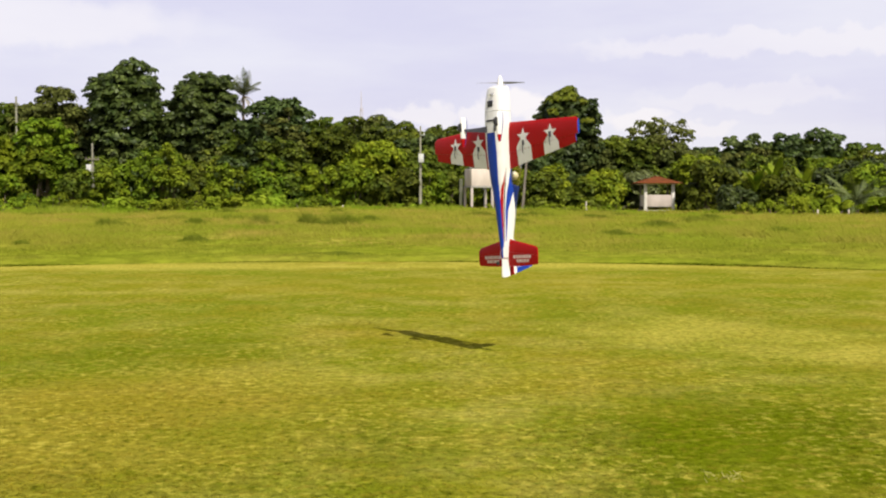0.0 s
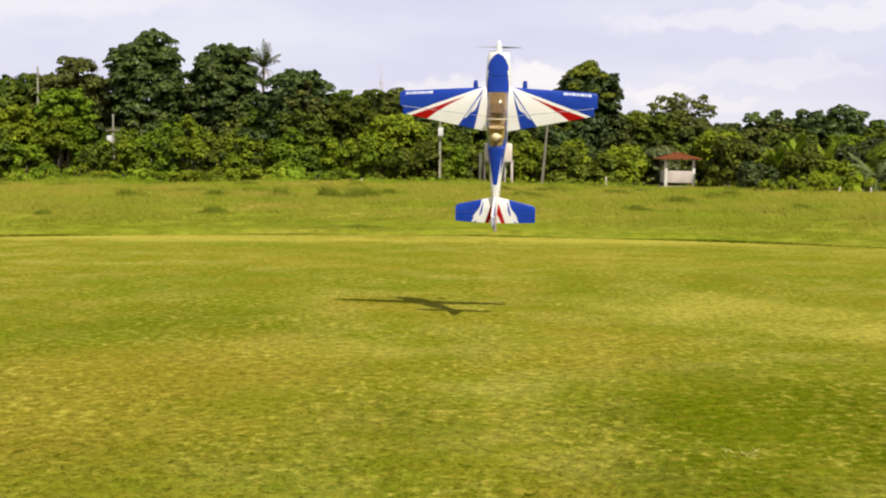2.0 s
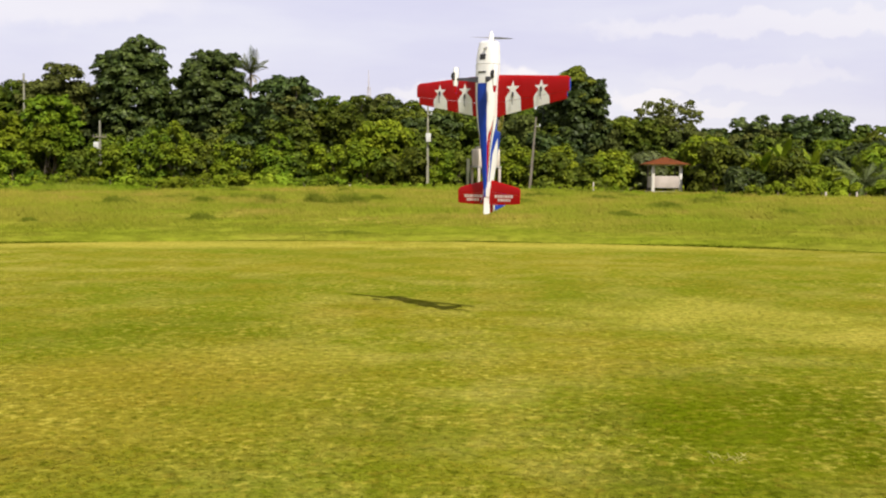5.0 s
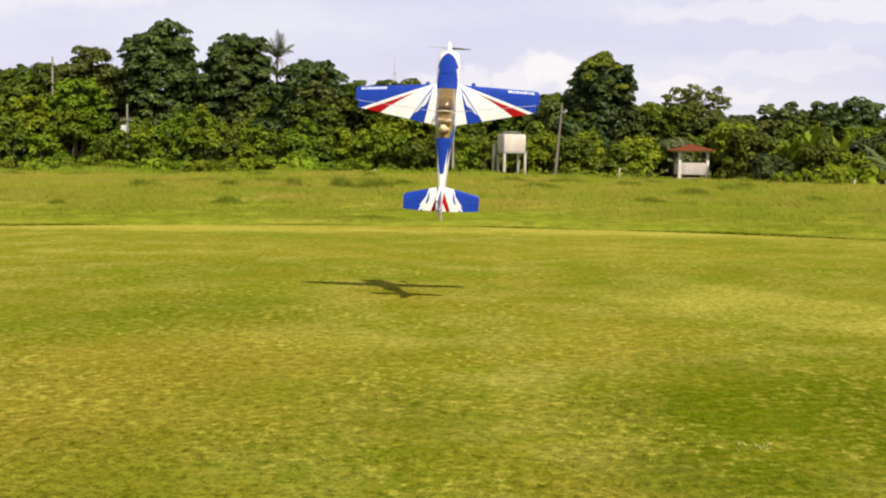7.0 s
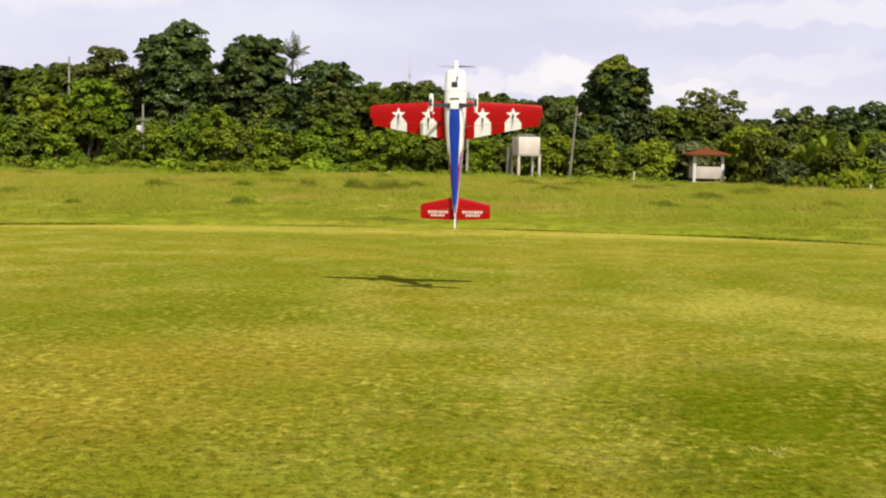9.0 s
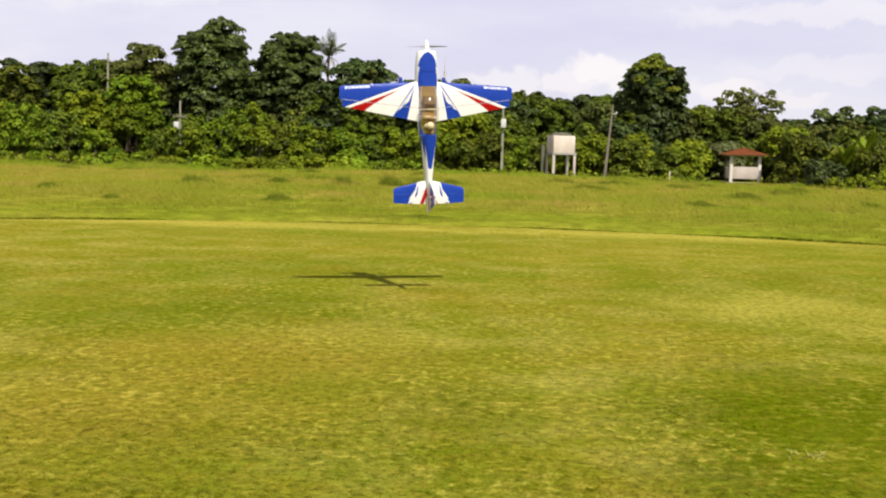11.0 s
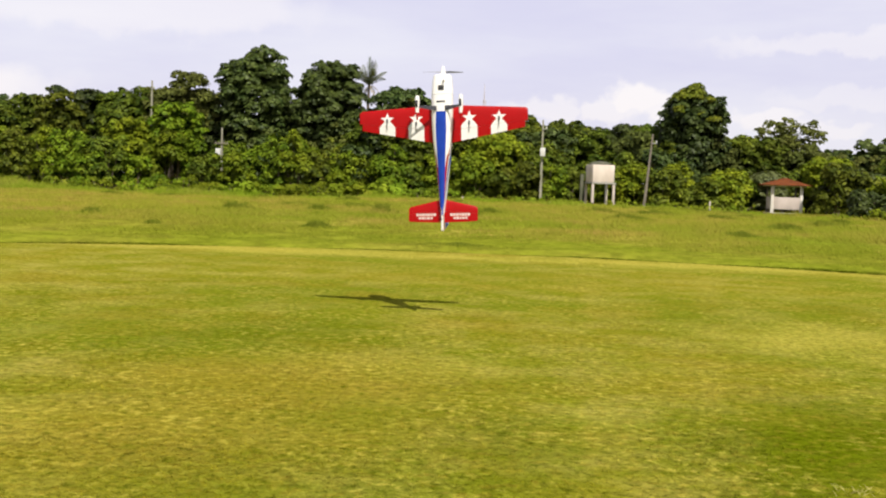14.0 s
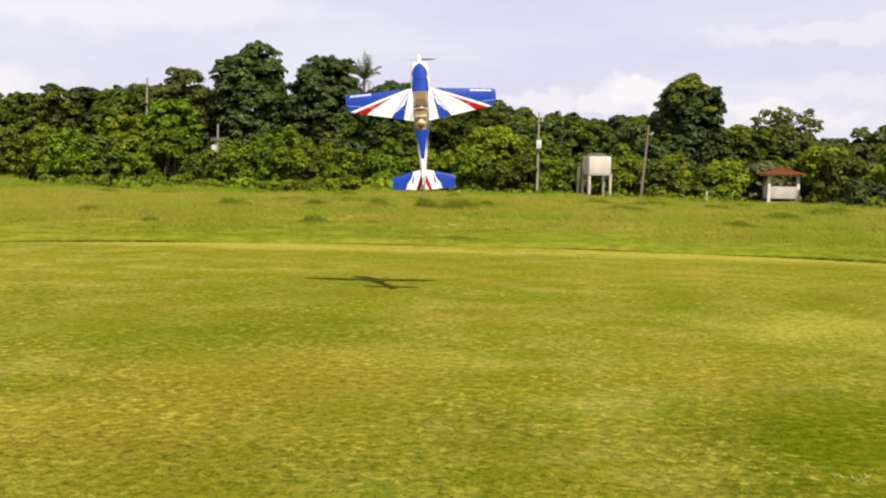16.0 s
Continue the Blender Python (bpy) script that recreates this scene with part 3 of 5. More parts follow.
def make_plane():
    plane = tagged(empty("model_aeroplane"), "blue, white and red aerobatic model aeroplane hovering nose up", "model aeroplane")
    bm = bmesh.new()
    loft(bm, [ring(*h) for h in HULL[4:]])
    bmesh.ops.recalc_face_normals(bm, faces=bm.faces[:])
    hull_art(bm)
    hull = part("fuselage", bm, FILM, plane, "white fuselage with blue deck and red side flash", 35)
    bm = bmesh.new()
    loft(bm, [ring(0.5455, 0.050, -0.060, 0.035)] + [ring(*h) for h in HULL[:4]] + [ring(0.304, 0.1265, -0.1465, 0.0565)])
    bmesh.ops.recalc_face_normals(bm, faces=bm.faces[:])
    hull_art(bm)
    cowl = part("cowl", bm, FILM, plane, "white engine cowl with blue top", 35)
    for x0, x1, y0, y1, zz in ((-0.034, 0.034, 0.345, 0.405, -0.144), (-0.05, 0.05, 0.205, 0.222, -0.151)):
        bm = box(bmesh.new(), x0, x1, y0, y1, zz - 0.004, zz + 0.02, 0.003)
        part("air_outlet", bm, BLACK, cowl, "black cooling outlet")
    for s in (-1, 1):
        bm = bmesh.new()
        tube(bm, [(s * 0.056, 0.530, -0.022), (s * 0.056, 0.552, -0.022)], [0.032, 0.028], 14)
        part("air_intake", bm, BLACK, cowl, "black round air intake")
    bm = bmesh.new()
    tube(bm, [(-0.03, 0.47, -0.12), (-0.035, 0.45, -0.165)], [0.013, 0.011], 8)
    part("exhaust_stub", bm, STEEL, cowl)
    # canopy: a long blister over the cockpit
    bm = bmesh.new()
    rings = []
    for k in range(13):
        t = k / 12
        y = 0.150 - 0.565 * t
        deck = float(np.interp(-y, [-h[0] for h in HULL], [h[3] for h in HULL]))
        top = 0.062 + 0.100 * t + 0.095 * math.sin(math.pi * min(1.0, 0.97 * t)) ** 0.75
        half = 0.024 + 0.088 * math.sin(math.pi * min(1, t * 0.90 + 0.06)) ** 0.45
        low = min(deck, 0.064) - 0.008
        rings.append([(half * math.cos(a), y, low + (top - low) * math.sin(a) ** 0.8) for a in (math.pi * i / 14 for i in range(15))])
    loft(bm, rings, caps=False, closed=False)
    canopy = part("canopy", bm, CANOPY, plane, "smoked amber clear canopy", 60)
    canopy.visible_shadow = False
    bm = bmesh.new()
    arc = [(0.103 * math.cos(a), -0.125, 0.055 + 0.142 * math.sin(a) ** 0.8) for a in (math.pi * i / 12 for i in range(13))]
    tube(bm, arc, [0.007] * 13, 6)
    part("canopy_frame", bm, WHITE, canopy, "pale canopy hoop")
    bm = bmesh.new()
    loft(bm, [[(x, y, z) for x, z in ((-w, 0.05), (w, 0.05), (w * 0.8, h), (-w * 0.8, h))] for y, w, h in ((0.03, 0.06, 0.085), (-0.06, 0.085, 0.128), (-0.08, 0.085, 0.122))])
    part("instrument_hood", bm, HOOD, canopy, "dark brown instrument hood")
    bm = bmesh.new()
    box(bm, -0.075, 0.075, -0.225, -0.195, 0.05, 0.118, 0.008)
    part("seat_panel", bm, PALE, canopy, "pale panel behind the canopy hoop")
    bm = bmesh.new()
    bmesh.ops.create_uvsphere(bm, u_segments=20, v_segments=12, radius=0.042, matrix=pose(0.0, -0.305, 0.146))
    loft(bm, [[(0.06 * sx * math.cos(a), -0.305 + 0.03 * math.sin(a), z) for a in (2 * math.pi * i / 14 for i in range(14))] for z, sx in ((0.05, 0.9), (0.085, 1.0), (0.105, 0.8), (0.120, 0.35))])
    part("doll_bust", bm, WHITE, plane, "plain white doll bust behind the cockpit hoop", 60)
    for s in (-1, 1):
        make_wing(plane, s)
        # tailplane and elevator
        def m(poly):
            return [(s * x, y) for x, y in poly]

        def art(b):
            for f in b.faces:
                f.material_index = B if f.normal.z > 0 else R
            paint(b, m([(0.0, -0.88), (0.125, -0.90), (0.215, -1.25), (0.0, -1.25)]), W, test=above)
            paint(b, m([(0.02, -0.95), (0.11, -1.20), (0.07, -1.20), (0.0, -1.04)]), R, test=above)
            paint(b, m([(0.12, -0.97), (0.235, -1.13), (0.215, -1.12), (0.245, -1.185), (0.19, -1.16), (0.16, -1.2)]), W, test=above)
            paint(b, m([(0.12, -0.94), (0.165, -1.11), (0.145, -1.10), (0.13, -1.06)]), B, test=above)
            paint(b, m([(0.0, -1.0), (0.06, -1.04), (0.045, -1.07), (0.085, -1.10), (0.0, -1.10)]), R, test=above)
            for y0, y1, x0, widths in ((-1.108, -1.078, 0.085, (0.030, 0.022, 0.034, 0.016, 0.030, 0.024, 0.030)), (-1.146, -1.118, 0.125, (0.024, 0.034, 0.018, 0.030, 0.026))):
                for w in widths:
                    paint(b, m([(x0, y0), (x0 + w, y0), (x0 + w, y1), (x0, y1)]), P, test=below)
                    x0 += w + 0.008
        st = [(s * x, le, te) for x, le, te in ((0.015, -0.915, -1.185), (0.1, -0.935, -1.184), (0.25, -0.968, -1.180), (0.385, -0.998, -1.172), (0.409, -1.02, -1.165))]
        bm = bmesh.new()
        blade_section(bm, st, (0, 0.02, 0.08, 0.2, 0.35, 0.47), 0.09, lambda x: 0.028)
        art(bm)
        tail = part("tailplane", bm, FILM, plane, "tailplane half, blue above and red below", 30)
        bm = bmesh.new()
        blade_section(bm, st, (0.478, 0.7, 0.85, 1.0), 0.09, lambda x: 0.028)
        art(bm)
        part("elevator", bm, FILM, tail, smooth=30)
        # undercarriage
        bm = bmesh.new()
        prof = ((0.05, -0.146, 0.030), (0.09, -0.152, 0.026), (0.17, -0.215, 0.018), (0.222, -0.265, 0.014), (0.24, -0.275, 0.013))
        loft(bm, [[(s * x, 0.135 + w, z), (s * x, 0.135 - w, z), (s * x, 0.135 - w, z - 0.007), (s * x, 0.135 + w, z - 0.007)] for x, z, w in prof])
        leg = part("undercarriage_leg", bm, CARBON, plane, "dark carbon undercarriage leg")
        bm = bmesh.new()
        rings = []
        for t in np.linspace(0, 1, 12):
            y = 0.262 - 0.28 * t
            r = 0.003 + 0.036 * math.sin(math.pi * min(1.0, t * 0.9 + 0.05) ** 0.55) ** 0.6
            rings.append([(s * 0.255 + 0.68 * r * math.cos(a), y, -0.262 - 0.01 * t + r * math.sin(a) * 1.1) for a in (2 * math.pi * i / 16 for i in range(16))])
        loft(bm, rings)
        bm.normal_update()
        for f in bm.faces:
            f.material_index = B if f.normal.z > 0.35 else W
        paint(bm, [(0.5, 0.07), (0.5, -0.1), (-0.5, -0.1), (-0.5, 0.04)], R, (0, 1), lambda f: f.normal.z < 0.35)
        part("wheel_pant", bm, FILM, leg, "white teardrop wheel pant with a blue top and red tail", 50)
        bm = bmesh.new()
        bmesh.ops.create_cone(bm, cap_ends=True, segments=24, radius1=0.046, radius2=0.046, depth=0.026, matrix=pose(s * 0.255, 0.165, -0.295, 0, 90, 0))
        bmesh.ops.bevel(bm, geom=bm.edges[:], offset=0.006, segments=2, affect="EDGES")
        part("wheel", bm, BLACK, leg, "black rubber wheel")
    # fin and rudder, upright
    def slab(outline, half):
        b = bmesh.new()
        loft(b, [[(x, y, z) for y, z in outline] for x in (-half, half)])
        bmesh.ops.bevel(b, geom=[e for e in b.edges if abs(e.verts[0].co.x - e.verts[1].co.x) < 1e-6], offset=half * 0.7, segments=2, affect="EDGES")
        return b

    def fin_art(b):
        b.normal_update()
        for f in b.faces:
            f.material_index = W
        yz = (1, 2)
        paint(b, [(-0.80, 0.112), (-0.98, 0.126), (-1.35, 0.138), (-1.35, 0.5), (-0.80, 0.5)], B, yz)
        paint(b, [(-0.86, 0.060), (-1.10, 0.088), (-1.35, 0.108), (-1.35, 0.042), (-1.10, 0.044), (-0.86, 0.050)], R, yz)
        paint(b, [(y, z) for z, y in star(0.165, -1.165, 0.035)], W, yz)
        for k, w in enumerate((0.030, 0.018, 0.026, 0.014, 0.022)):
            y0 = -1.075 - 0.029 * k
            paint(b, [(y0, 0.342), (y0 - w, 0.341), (y0 - w, 0.302), (y0, 0.303)], Q, yz)
        for f in b.faces:
            if abs(f.normal.x) < 0.4:
                f.material_index = W
    bm = slab([(-0.90, 0.075), (-1.045, 0.325), (-1.075, 0.355), (-1.098, 0.36), (-1.098, 0.04)], 0.011)
    fin_art(bm)
    fin = part("fin", bm, FILM, plane, "blue fin with white and red bands", 30)
    bm = slab([(-1.106, 0.36), (-1.175, 0.355), (-1.190, 0.345), (-1.235, 0.18), (-1.285, 0.0), (-1.291, -0.04), (-1.28, -0.055), (-1.106, -0.05)], 0.009)
    fin_art(bm)
    part("rudder", bm, FILM, fin, "blue rudder with white and red bands and a white star", 30)
    bm = bmesh.new()
    tube(bm, [(0, -1.02, -0.055), (0, -1.14, -0.095), (0, -1.15, -0.10)], [0.003, 0.003, 0.003], 6)
    strut = part("tailwheel_strut", bm, STEEL, plane)
    bm = bmesh.new()
    bmesh.ops.create_cone(bm, cap_ends=True, segments=16, radius1=0.018, radius2=0.018, depth=0.012, matrix=pose(0, -1.15, -0.105, 0, 90, 0))
    part("tail_wheel", bm, BLACK, strut)
    # spinner and propeller
    bm = bmesh.new()
    loft(bm, [[(r * math.cos(a), y, r * math.sin(a)) for a in (2 * math.pi * i / 20 for i in range(20))] for y, r in
              ((0.549, 0.031), (0.575, 0.030), (0.60, 0.027), (0.625, 0.022), (0.645, 0.015), (0.658, 0.007), (0.662, 0.001))])
    part("spinner", bm, WHITE, plane, "polished white spinner", 50)
    bm = bmesh.new()
    for s in (-1, 1):
        rings = []
        for x, ch, tw in ((0.02, 0.022, 50), (0.06, 0.030, 38), (0.12, 0.032, 24), (0.19, 0.024, 16), (0.225, 0.015, 12), (0.238, 0.008, 16)):
            c, sn = math.cos(radians(tw)), math.sin(radians(tw))
            sec = [(0.5, 0), (0.2, 0.09), (-0.2, 0.07), (-0.5, 0), (-0.2, -0.05), (0.2, -0.05)]
            rings.append([(s * x, u * ch * sn + v * ch * c, s * (u * ch * c - v * ch * sn)) for u, v in sec])
        loft(bm, rings)
    prop = part("propeller", bm, PROP, plane, "dark two-bladed propeller", 50)
    prop.location = (0, 0.588, 0)
    return plane, prop


# ---------------------------------------------------------------- ground
def lawn_edge(x):
    return 24.9 - 0.0265 * (x + 1.4) ** 2


def waves(x, y, scale, seed):
    """Smooth unevenness from a few crossed waves, for arrays or single numbers."""
    r = np.random.default_rng(seed)
    s = 0.0 * x
    for k in range(9):
        d, p, f = r.uniform(0, math.pi), r.uniform(0, 6.28), scale * r.uniform(0.5, 2.2)
        s = s + np.sin((x * math.cos(d) + y * math.sin(d)) * f + p)
    return s / 6


def meadow_z(x, y):
    """Height of the matted tall grass: a low bank at the lawn, deeper towards the wood."""
    e = np.clip(y - lawn_edge(x), 0, None)
    prof = np.interp(x, (-45, -20, -8, 3, 8, 13, 16, 20, 40), (-0.20, -0.08, 0.22, 0.08, 0.02, -0.12, -0.30, -0.30, -0.22))
    bank = 0.10 * np.clip(e / 0.6, 0, 1)
    deep = prof * np.clip((e - 3) / 45, 0, 1)
    lumps = (0.09 * waves(x, y, 0.45, 8) + 0.05 * waves(x, y, 1.5, 9) + 0.03 * waves(x, y, 3.2, 10)) * np.clip(e / 3, 0, 1) * (0.55 + np.clip(prof, 0, 0.5))
    return np.clip(bank + deep + lumps, 0.01, None)


def fresh(x, y, rng):
    """Where the shorter, fresher green grass near the lawn grows; it thins out unevenly."""
    return (y - lawn_edge(x)) < 9 + 4 * waves(x, y, 0.25, 15) + rng.normal(0, 2.0, len(x))


def make_ground():
    bm = bmesh.new()
    bmesh.ops.create_grid(bm, x_segments=60, y_segments=60, size=1500)
    part("ground", bm, MEADOW, None, "meadow soil under tall grass", 0)
    ob = bpy.data.objects["ground"]
    tagged(ob, kind="structure", category="ground")
    # matted grass of the meadow, as one uneven skin
    nx, ny = 430, 300
    gx = np.linspace(-1, 1, nx)
    gt = np.linspace(0, 1, ny) ** 1.7
    X = np.repeat(gx[None] * 62, ny, 0)
    edge = np.clip(lawn_edge(X), 0, None) + 0.05 * waves(X, X * 0, 2.0, 5)
    Y = edge + (108 - edge) * gt[:, None]
    Z = meadow_z(X, Y) + np.random.default_rng(2).normal(0, 0.014, X.shape)
    Z[0] = 0.0
    idx = np.arange(nx * ny).reshape(ny, nx)
    quads = np.stack([idx[:-1, :-1], idx[:-1, 1:], idx[1:, 1:], idx[1:, :-1]], 2).reshape(-1, 4)
    ob = raw("meadow", np.stack([X, Y, Z], 2).reshape(-1, 3), quads, MEADOW, None, "uneven green meadow of uncut grass")
    ob.data.shade_smooth()
    ob.data.materials.append(GREEN)
    cx, cy = X[:-1, :-1].ravel(), Y[:-1, :-1].ravel()
    ob.data.polygons.foreach_set("material_index", fresh(cx, cy, np.random.default_rng(6)).astype(np.int32))
    tagged(ob, kind="structure", category="meadow")
    bm = bmesh.new()
    xs = np.linspace(-45, 45, 181)
    lo = [bm.verts.new((x, -40, 0.006)) for x in xs]
    hi = [bm.verts.new((x, max(lawn_edge(x) + 0.10 * noise.noise((x * 1.3, 0, 0)), -39.5), 0.006)) for x in xs]
    for i in range(len(xs) - 1):
        bm.faces.new((lo[i], lo[i + 1], hi[i + 1], hi[i]))
    tagged(part("lawn", bm, LAWN, None, "mown yellow-green airfield lawn", 0), kind="structure", category="lawn")


def blades(name, x, y, z, h, w, lean, mat, rng, sunward=False):
    """One narrow leaning triangle for each blade of grass; the flag leans most one way."""
    n = len(x)
    # flagged blades are turned to catch the sun and look brighter
    a = rng.normal(radians(28), 0.5, n) if sunward else rng.uniform(0, 2 * math.pi, n)
    b = rng.normal(radians(118), 0.8, n) if sunward else rng.uniform(0, 2 * math.pi, n)
    dx, dy = np.cos(a) * w / 2, np.sin(a) * w / 2
    v = np.empty((n, 3, 3), dtype=np.float32)
    v[:, 0] = np.stack([x - dx, y - dy, z], 1)
    v[:, 1] = np.stack([x + dx, y + dy, z], 1)
    v[:, 2] = np.stack([x + np.cos(b) * lean * h, y + np.sin(b) * lean * h, z + h], 1)
    return raw(name, v.reshape(-1, 3), np.arange(3 * n).reshape(-1, 3), mat)


def make_grass():
    rng = np.random.default_rng(4)
    n = 190000
    y = 4.6 + 12.0 * rng.random(n) ** 1.5
    x = (rng.random(n) * 2 - 1) * (0.47 * y + 0.8)
    h = rng.uniform(0.006, 0.014, n) * (1 + 0.5 * waves(x, y, 2.5, 3))
    ob = blades("lawn_grass", x, y, np.full(n, 0.004), h, rng.uniform(0.005, 0.011, n), rng.uniform(2.0, 5.0, n), BLADE, rng)
    tagged(ob, "short mown grass blades on the lawn", "grass", kind="stuff")
    n = 340000
    y = 20 + 66 * rng.random(n) ** 1.3
    x = (rng.random(n) * 2 - 1) * (0.52 * y + 6)
    keep = y > lawn_edge(x) + 0.05 + 0.2 * rng.random(n)
    x, y = x[keep], y[keep]
    n = len(x)
    tuft = np.clip(0.75 + 0.5 * waves(x, y, 0.7, 12) + 0.45 * waves(x, y, 2.6, 14), 0.25, 2.0)
    h = (0.05 + 0.19 * np.clip((y - lawn_edge(x)) / 16, 0, 1)) * tuft * rng.uniform(0.5, 1.3, n) 
    w, lean = rng.uniform(0.015, 0.035, n) * (0.5 + y / 45), rng.uniform(0.5, 1.8, n)
    z = meadow_z(x, y) - 0.02
    near = fresh(x, y, rng)
    for name, k, mat, label in (("tall_grass", ~near, TALL, "tall uncut straw-green meadow grass"), ("meadow_grass", near, GREEN_BLADES, "fresh green meadow grass beside the lawn")):
        tagged(blades(name, x[k], y[k], z[k], h[k], w[k], lean[k], mat, rng, True), label, "grass", kind="stuff")
    n = 26000
    x = rng.uniform(-20, 20, n)
    y = lawn_edge(x) + 0.05 * waves(x, x * 0, 2.0, 5) + np.abs(rng.normal(0, 0.10, n)) - 0.02
    ob = blades("verge_grass", x, y, np.zeros(n), rng.uniform(0.02, 0.05, n) * np.clip(0.8 + waves(x, y, 0.6, 21), 0.15, 2), rng.uniform(0.02, 0.04, n), rng.uniform(0.1, 0.8, n), VERGE, rng)
    tagged(ob, "dark rank grass along the edge of the lawn", "grass", kind="stuff")
    # uneven rank grass in front of the hedge
    n = 60000
    x = rng.uniform(-52, 46, n)
    y = np.where(x > 20.5, 71.5, 79.5) + rng.uniform(-3.5, 2.8, n)
    swell = np.clip(0.45 + 0.9 * waves(x, y * 0.3, 0.55, 41) + 0.5 * waves(x, y, 1.9, 42), 0.05, 1.6) * np.where((x > 14.5) & (x < 19), 0.35, np.where(x < -12, 1.5, 1.0))
    ob = blades("hedge_foot_grass", x, y, meadow_z(x, y) - 0.03, swell * rng.uniform(0.15, 0.62, n), rng.uniform(0.035, 0.075, n), rng.uniform(0.3, 1.1, n), FOOT_BLADES, rng, True)
    tagged(ob, "uneven rank green grass in front of the hedge", "grass", kind="stuff")
    # dry tuft left on the lawn
    n = 44
    x, y = 1.56 + rng.normal(0, 0.06, n), 6.03 + rng.normal(0, 0.06, n)
    ob = blades("dry_grass_tuft", x, y, np.full(n, 0.004), rng.uniform(0.015, 0.03, n), np.full(n, 0.008), rng.uniform(1.0, 2.4, n), DRY, rng)
    tagged(ob, "pale dry tuft of straw on the lawn", "grass", kind="stuff")


# ---------------------------------------------------------------- plants
def leaf_cloud(clumps, per_area, size, rng, droop=0.25):
    """Diamond leaves over the skins of many small clumps, facing outwards."""
    P_, N_, S_ = [], [], []
    for cx, cy, cz, rx, rz in clumps:
        n = max(20, int(per_area * rx * (rx + rz)))
        d = rng.normal(size=(n, 3))
        d /= np.linalg.norm(d, axis=1)[:, None]
        d[:, 2] = np.where(d[:, 2] < -0.2, -d[:, 2], d[:, 2])
        rad = rng.uniform(0.62, 1.06, n) ** 0.7
        P_.append(np.stack([cx + d[:, 0] * rx * rad, cy + d[:, 1] * rx * rad, cz + d[:, 2] * rz * rad], 1))
        N_.append(d + np.array((0, 0, 0.45)) + rng.normal(size=(n, 3)) * 0.2)
        S_.append(rng.uniform(0.6, 1.3, n) * size)
    p, nn, s = np.concatenate(P_), np.concatenate(N_), np.concatenate(S_)
    nn /= np.linalg.norm(nn, axis=1)[:, None]
    t = np.cross(nn, rng.normal(size=nn.shape))
    t[:, 2] -= droop
    t -= nn * np.sum(t * nn, 1)[:, None]
    t /= np.linalg.norm(t, axis=1)[:, None] + 1e-9
    b = np.cross(nn, t)
    s = s[:, None]
    v = np.stack([p - t * s * 0.5, p + b * s * 0.3 + nn * s * 0.06, p + t * s * 0.55 - nn * s * 0.08, p - b * s * 0.3 + nn * s * 0.06], 1)
    return v.reshape(-1, 3), np.arange(4 * len(p)).reshape(-1, 4)


def tree(x, y, height, radius, base, leaf, seed, label, name="tree", clumps=24, size=0.38, dense=140, lumpy=0.40, group="", category="tree"):
    """A trunk with limbs, and a crown of leafy clumps between base and height."""
    rng = np.random.default_rng(seed)
    root = tagged(empty(name, x, y), label, category, group)
    hz = (height - base) / 2
    zc = base + hz
    cl = [(0, 0.3, zc, radius * 0.50, hz * 0.66), (0, 0.3, zc + hz * 0.2, radius * 0.45, hz * 0.42)]
    knobs = rng.normal(size=(11, 3)) + np.array((0, -0.3, 0.15))
    knobs /= np.linalg.norm(knobs, axis=1)[:, None]
    count = int(clumps * 1.7)
    for k in range(count):
        u = 1 - 1.86 * (k + 0.5) / count
        a = 2.39996 * k + rng.uniform(-0.3, 0.3)
        wide = (1 - u ** 3.8) ** 0.5 if u > 0 else 1 - 0.4 * abs(u) ** 1.6
        d = np.array((math.cos(a) * wide, math.sin(a) * wide, u))
        near = np.clip(knobs @ (d / np.linalg.norm(d)), 0, 1).max()
        cr = radius * lumpy * rng.uniform(0.40, 0.85)
        out = (0.72 + 0.30 * near ** 4) * rng.uniform(0.80, 1.10)
        cl.append((d[0] * (radius - cr * 0.7) * out, d[1] * (radius - cr * 0.7) * out * 0.9, zc + d[2] * (hz - cr * 0.7) * out, cr, cr * rng.uniform(0.6, 0.85)))
    for c in cl[2:]:
        for q in range(3):
            e = rng.normal(size=3) + np.array((0, -0.4, 0.5))
            e /= np.linalg.norm(e)
            sr = c[3] * rng.uniform(0.25, 0.42)
            cl.append((c[0] + e[0] * c[3], c[1] + e[1] * c[3], c[2] + e[2] * c[4], sr, sr * 0.7))
    bm = bmesh.new()
    tr = 0.045 * height ** 0.8
    lean = rng.normal(size=2) * 0.03 * height
    mid = (lean[0] * 0.5, lean[1] * 0.5, base * 0.6 + 0.2)
    tube(bm, [(0, 0, -0.1), mid, (lean[0], lean[1], zc)], [tr, tr * 0.75, tr * 0.4], 9)
    for c in cl[2:2 + count:17]:
        tube(bm, [mid, ((mid[0] + c[0]) / 2, (mid[1] + c[1]) / 2, (mid[2] + c[2]) / 2 + 0.3), c[:3]], [tr * 0.4, tr * 0.25, tr * 0.08], 6)
    part("trunk", bm, BARK, root)
    v, f = leaf_cloud(cl, dense, size, rng)
    raw("crown", v, f, leaf, root)
    return root


